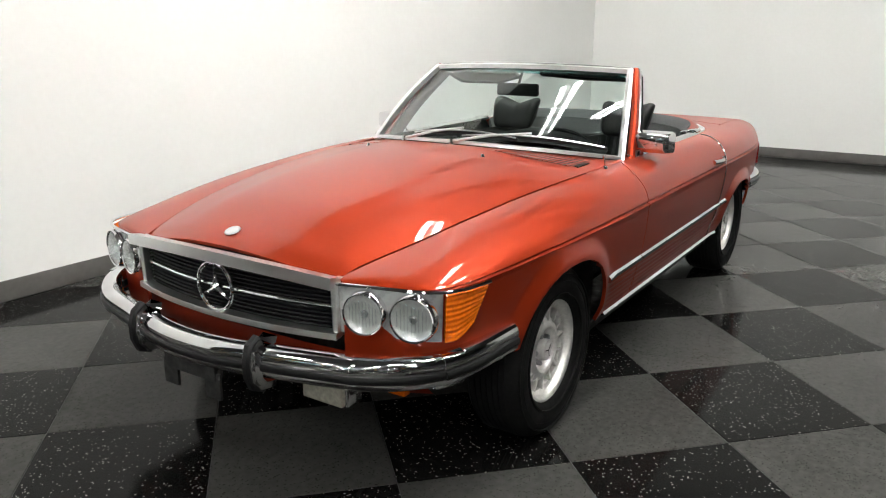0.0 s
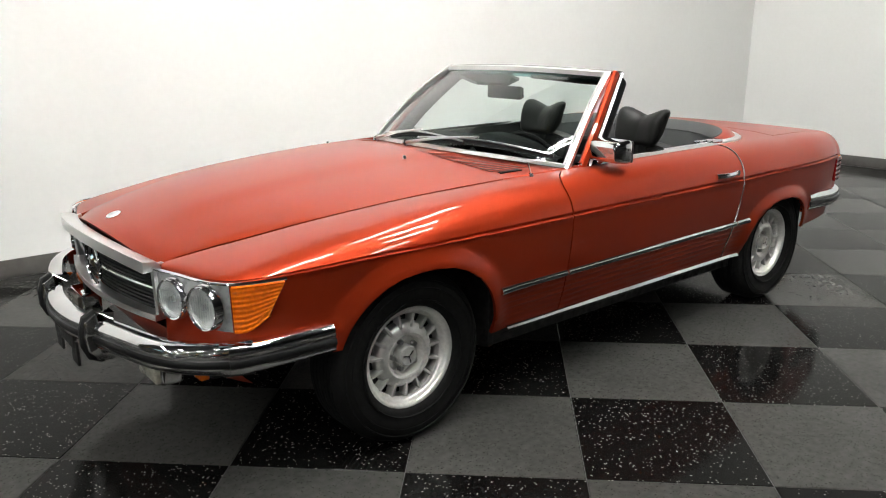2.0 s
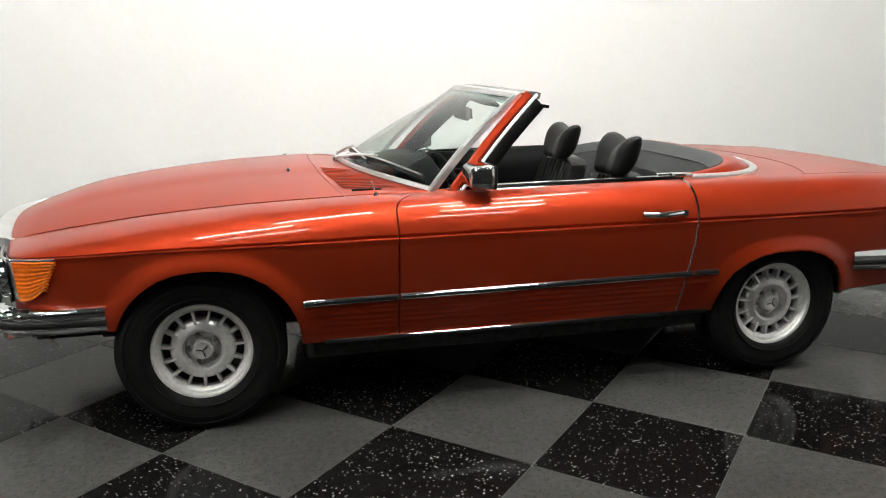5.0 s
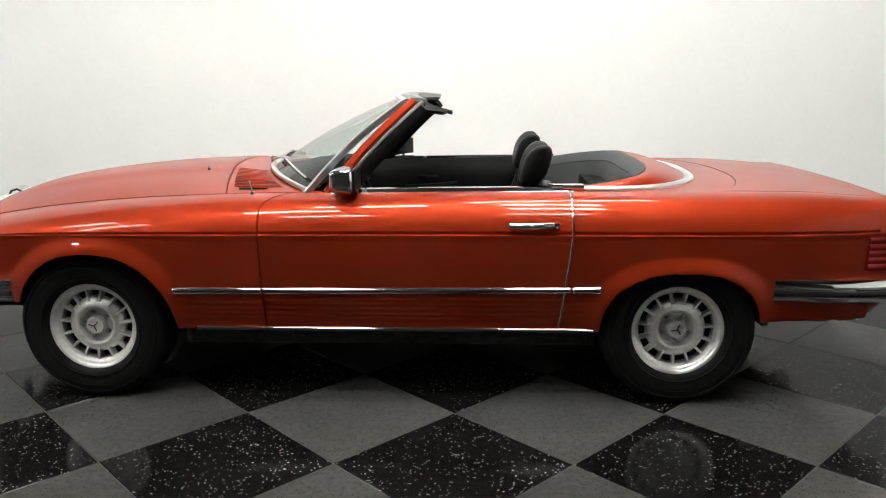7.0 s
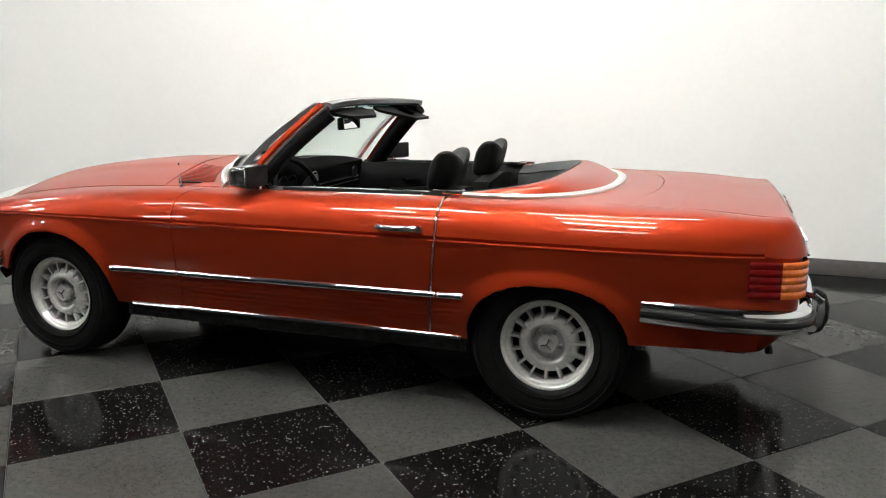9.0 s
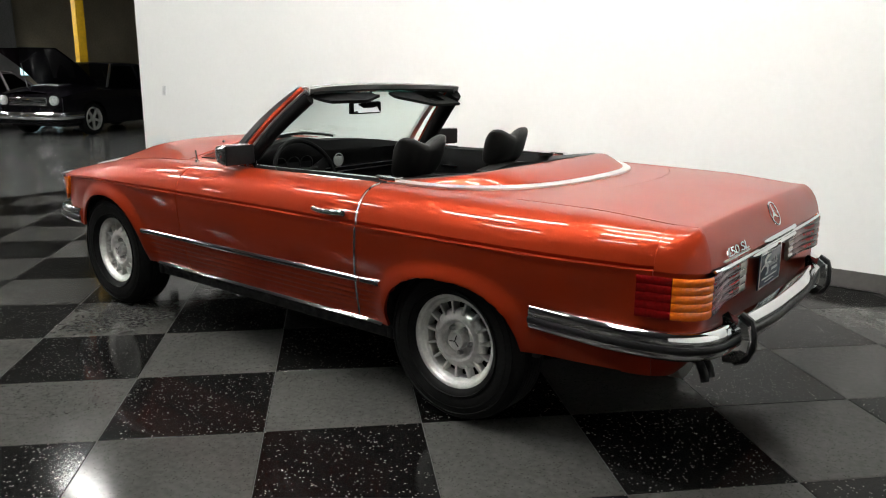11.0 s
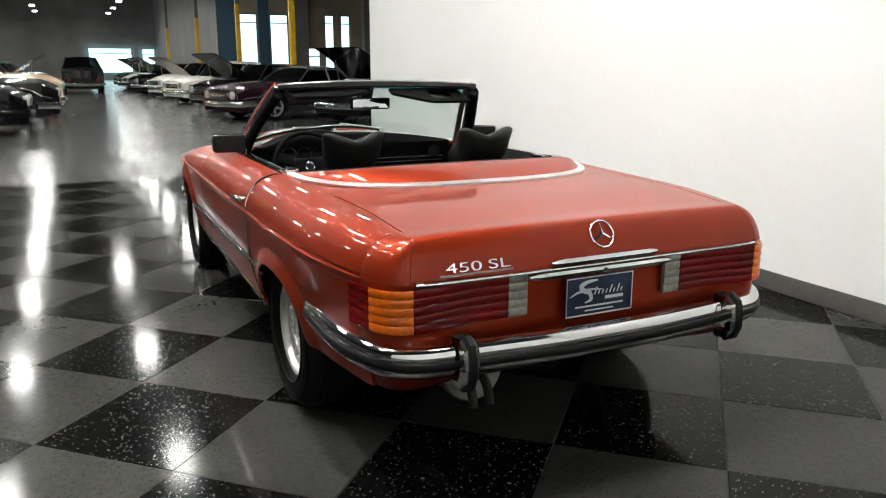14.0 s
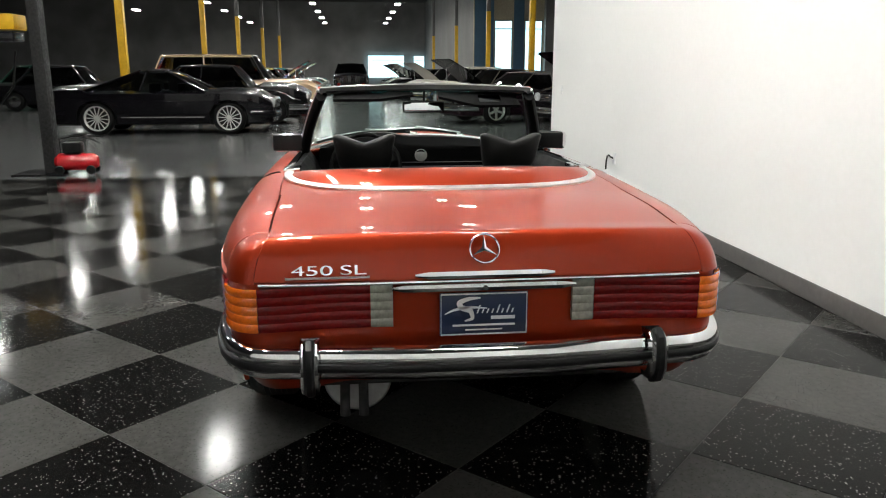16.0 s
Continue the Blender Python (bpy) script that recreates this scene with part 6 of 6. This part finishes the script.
# row on the other side
parked_car("dark maroon sixties coupe with a silver bonnet line and five-spoke wheels", MAROON, (-16.75, 4.25, G), -70, L=5.2, W=1.93, H=1.36, base=2.87, front=1.0, bonnet_h=0.90, belt=0.93, cab=(-1.1, 0.55), rake=(0.55, 0.55),
           R=0.345, rim_r=0.235, wheels="five", roof=SILVER, two_tone=SILVER, round_nose=0.3)
parked_car("dark grey fifties saloon with its bonnet raised and chrome grille", CHARCOAL, (-14.6, 6.35, G), -66, L=4.95, H=1.55, base=2.92, front=0.8, bonnet_h=1.0, belt=1.02, R=0.345, rim_r=0.235, wheels="five", open_bonnet=True, round_nose=0.1)
parked_car("black sixties saloon with its bonnet raised", BLACK, (-20.6, 4.35, G), -72, L=5.2, H=1.42, open_bonnet=True, two_tone=CHROME, round_nose=0.1)
parked_car("cream fifties two-door with whitewall tyres and black flank", CREAM, (-26.2, 4.2, G), -72, L=5.4, W=1.95, H=1.52, wheels="whitewall", fins=0.1, two_tone=CHROME, round_nose=0.2)
parked_car("white fifties convertible with its bonnet raised", CREAM, (-31.2, 4.1, G), -72, L=5.3, H=1.48, wheels="whitewall", roof=BLACK, open_bonnet=True)
for k, (p, lb) in enumerate(((BLACK, "black old saloon"), (CREAM, "white old saloon"), (GREEN, "dark green old car"), (BLACK, "black old coupe"))):
    parked_car(lb + " parked in the far row", p, (-35.6 - 3.6 * k, 3.6, G), -74, open_bonnet=k in (0, 2), two_tone=CHROME)
parked_car("black forties saloon with a tall rounded body seen from behind", BLACK, (-40.5, -0.65, G), 180, L=4.9, W=1.95, H=1.78, base=3.0, front=0.75, bonnet_h=1.12, belt=1.18, boot_h=1.22, cab=(-1.75, 0.5), rake=(0.3, 0.75), R=0.37, wheels="plain")
# vehicles near the lift
parked_car("dark old pickup cab beside the lift", BLACK, (-12.6, -10.4, G), 80, L=4.9, H=1.8, belt=1.15, bonnet_h=1.12, boot_h=1.0, R=0.37)
parked_car("black old saloon behind the coupe", BLACK, (-24.5, -10.5, G), 90, L=4.9, H=1.55)
parked_car("dark green old saloon by the side wall", GREEN, (-30.5, -13.5, G), 90, L=4.9, H=1.6)

# vehicle lift post, with its yellow arm pads, and the red compressor at its foot
lift = thing("lift_post", "black steel vehicle lift post with a yellow head", "vehicle lift", (-6.45, -4.55, G))
part("mast", boxes(((-0.10, 0.0, 0.02), (0.10, 0.15, 3.9)), bevel=0.015), DARK, lift)
part("base_plate", boxes(((-0.3, -0.35, 0), (0.3, 0.35, 0.02))), BLACK, lift)
part("head", boxes(((-0.2, -0.42, 1.86), (0.2, -0.12, 2.06)), bevel=0.03), YELLOW, lift)
part("carriage", boxes(((-0.18, -1.35, 1.72), (0.18, -0.16, 1.84)), bevel=0.02), BLACK, lift)
bm = bmesh.new()
sweep(bm, [(0.12, -0.35, 1.75), (0.14, -0.55, 1.2), (0.14, -0.45, 0.9), (0.13, -0.25, 1.15), (0.12, -0.17, 1.6)], ring_profile(0.016, 0.016, 8))
part("hose", bm, RUBBER, lift)
comp = thing("air_compressor", "small red portable air compressor with a black handle", "compressor", (-6.3, -4.10, 0.0), rz=90)
bm = bmesh.new()
lathe(bm, [(0.001, -0.28), (0.07, -0.27), (0.11, -0.22), (0.115, 0.22), (0.07, 0.27), (0.001, 0.28)], 24, Matrix.Translation((0, 0, 0.16)) @ pose(0, 0, 0, 0, 0, 90))
part("tank", bm, REDP, comp)
part("motor", boxes(((-0.15, -0.09, 0.27), (0.08, 0.09, 0.42)), bevel=0.03), RUBBER, comp)
bm = bmesh.new()
sweep(bm, [(-0.2, 0, 0.24), (-0.2, 0, 0.46), (0.0, 0, 0.50), (0.2, 0, 0.46), (0.32, 0, 0.40)], ring_profile(0.012, 0.012, 8), up=(0, 1, 0))
part("handle", bm, RUBBER, comp)
for x in (-0.2, 0.2):
    for s in (-1, 1):
        bm = bmesh.new()
        lathe(bm, [(0.001, 0.02), (0.05, 0.02), (0.06, 0.01), (0.06, -0.01), (0.05, -0.02), (0.001, -0.02)], 16, Matrix.Translation((x, s * 0.11, 0.06)))
        part("foot_wheel", bm, RUBBER, comp)

# ---- floor tiles ----
TILE, TILE_TURN, TILE_X, TILE_Y = 0.600, -43.8, 0.315, -0.942
floor = tagged(part("floor", boxes(((TILE_EDGE, -9, -0.011), (WALL_X, WALL_Y, -0.003))), JOINT, smooth=False),
               "chequered floor of black and grey speckled tiles laid diagonally", "floor", kind="structure")


def tile_bm():
    bm = bmesh.new()
    h = TILE / 2 - 0.0012
    b = 0.0022
    lo = [bm.verts.new((sx * h, sy * h, -b)) for sx, sy in ((-1, -1), (1, -1), (1, 1), (-1, 1))]
    hi = [bm.verts.new((sx * (h - b), sy * (h - b), 0)) for sx, sy in ((-1, -1), (1, -1), (1, 1), (-1, 1))]
    bm.faces.new(hi)
    for i in range(4):
        bm.faces.new((lo[i], lo[(i + 1) % 4], hi[(i + 1) % 4], hi[i]))
    return bm


tile_meshes = []
for nm, mt in (("grey_tile", TILE_LIGHT), ("black_tile", TILE_DARK)):
    bm = tile_bm()
    me = bpy.data.meshes.new(nm)
    bm.to_mesh(me)
    bm.free()
    me.materials.append(mt)
    tile_meshes.append(me)
turn = pose(TILE_X, TILE_Y, 0, 0, 0, TILE_TURN)
spots = []
for i in range(-26, 27):
    for j in range(-26, 27):
        m = turn @ Matrix.Translation(((i + 0.5) * TILE, (j + 0.5) * TILE, 0))
        c = m.translation
        if TILE_EDGE - 0.43 < c.x < WALL_X + 0.43 and -9.4 < c.y < WALL_Y + 0.43:
            spots.append((math.hypot(c.x - 0.5, c.y + 1.0), (i + j) % 2, m))
spots.sort(key=lambda q: q[0])
rest = [bmesh.new(), bmesh.new()]
made_tiles = 0
for dist, dark, m in spots:
    c = m.translation
    inside = TILE_EDGE + 0.43 < c.x < WALL_X - 0.43 and -8.5 < c.y < WALL_Y - 0.43
    if inside and made_tiles < 300:
        ob = new("tile", tile_meshes[dark])
        ob.parent = floor
        ob.matrix_basis = m
        made_tiles += 1
        continue
    bm = tile_bm()
    bm.transform(m)
    for co, no in (((TILE_EDGE, 0, 0), (-1, 0, 0)), ((WALL_X - 0.005, 0, 0), (1, 0, 0)), ((0, WALL_Y - 0.005, 0), (0, 1, 0)), ((0, -9, 0), (0, -1, 0))):
        geom = bm.verts[:] + bm.edges[:] + bm.faces[:]
        bmesh.ops.bisect_plane(bm, geom=geom, plane_co=co, plane_no=no, clear_outer=True)
    me = bpy.data.meshes.new("cut")
    bm.to_mesh(me)
    bm.free()
    rest[dark].from_mesh(me)
    bpy.data.meshes.remove(me)
for k, nm in ((0, "cut_grey_tiles"), (1, "cut_black_tiles")):
    ob = part(nm, rest[k], tile_meshes[k].materials[0], floor, smooth=False)
    ob["kind"] = "stuff"
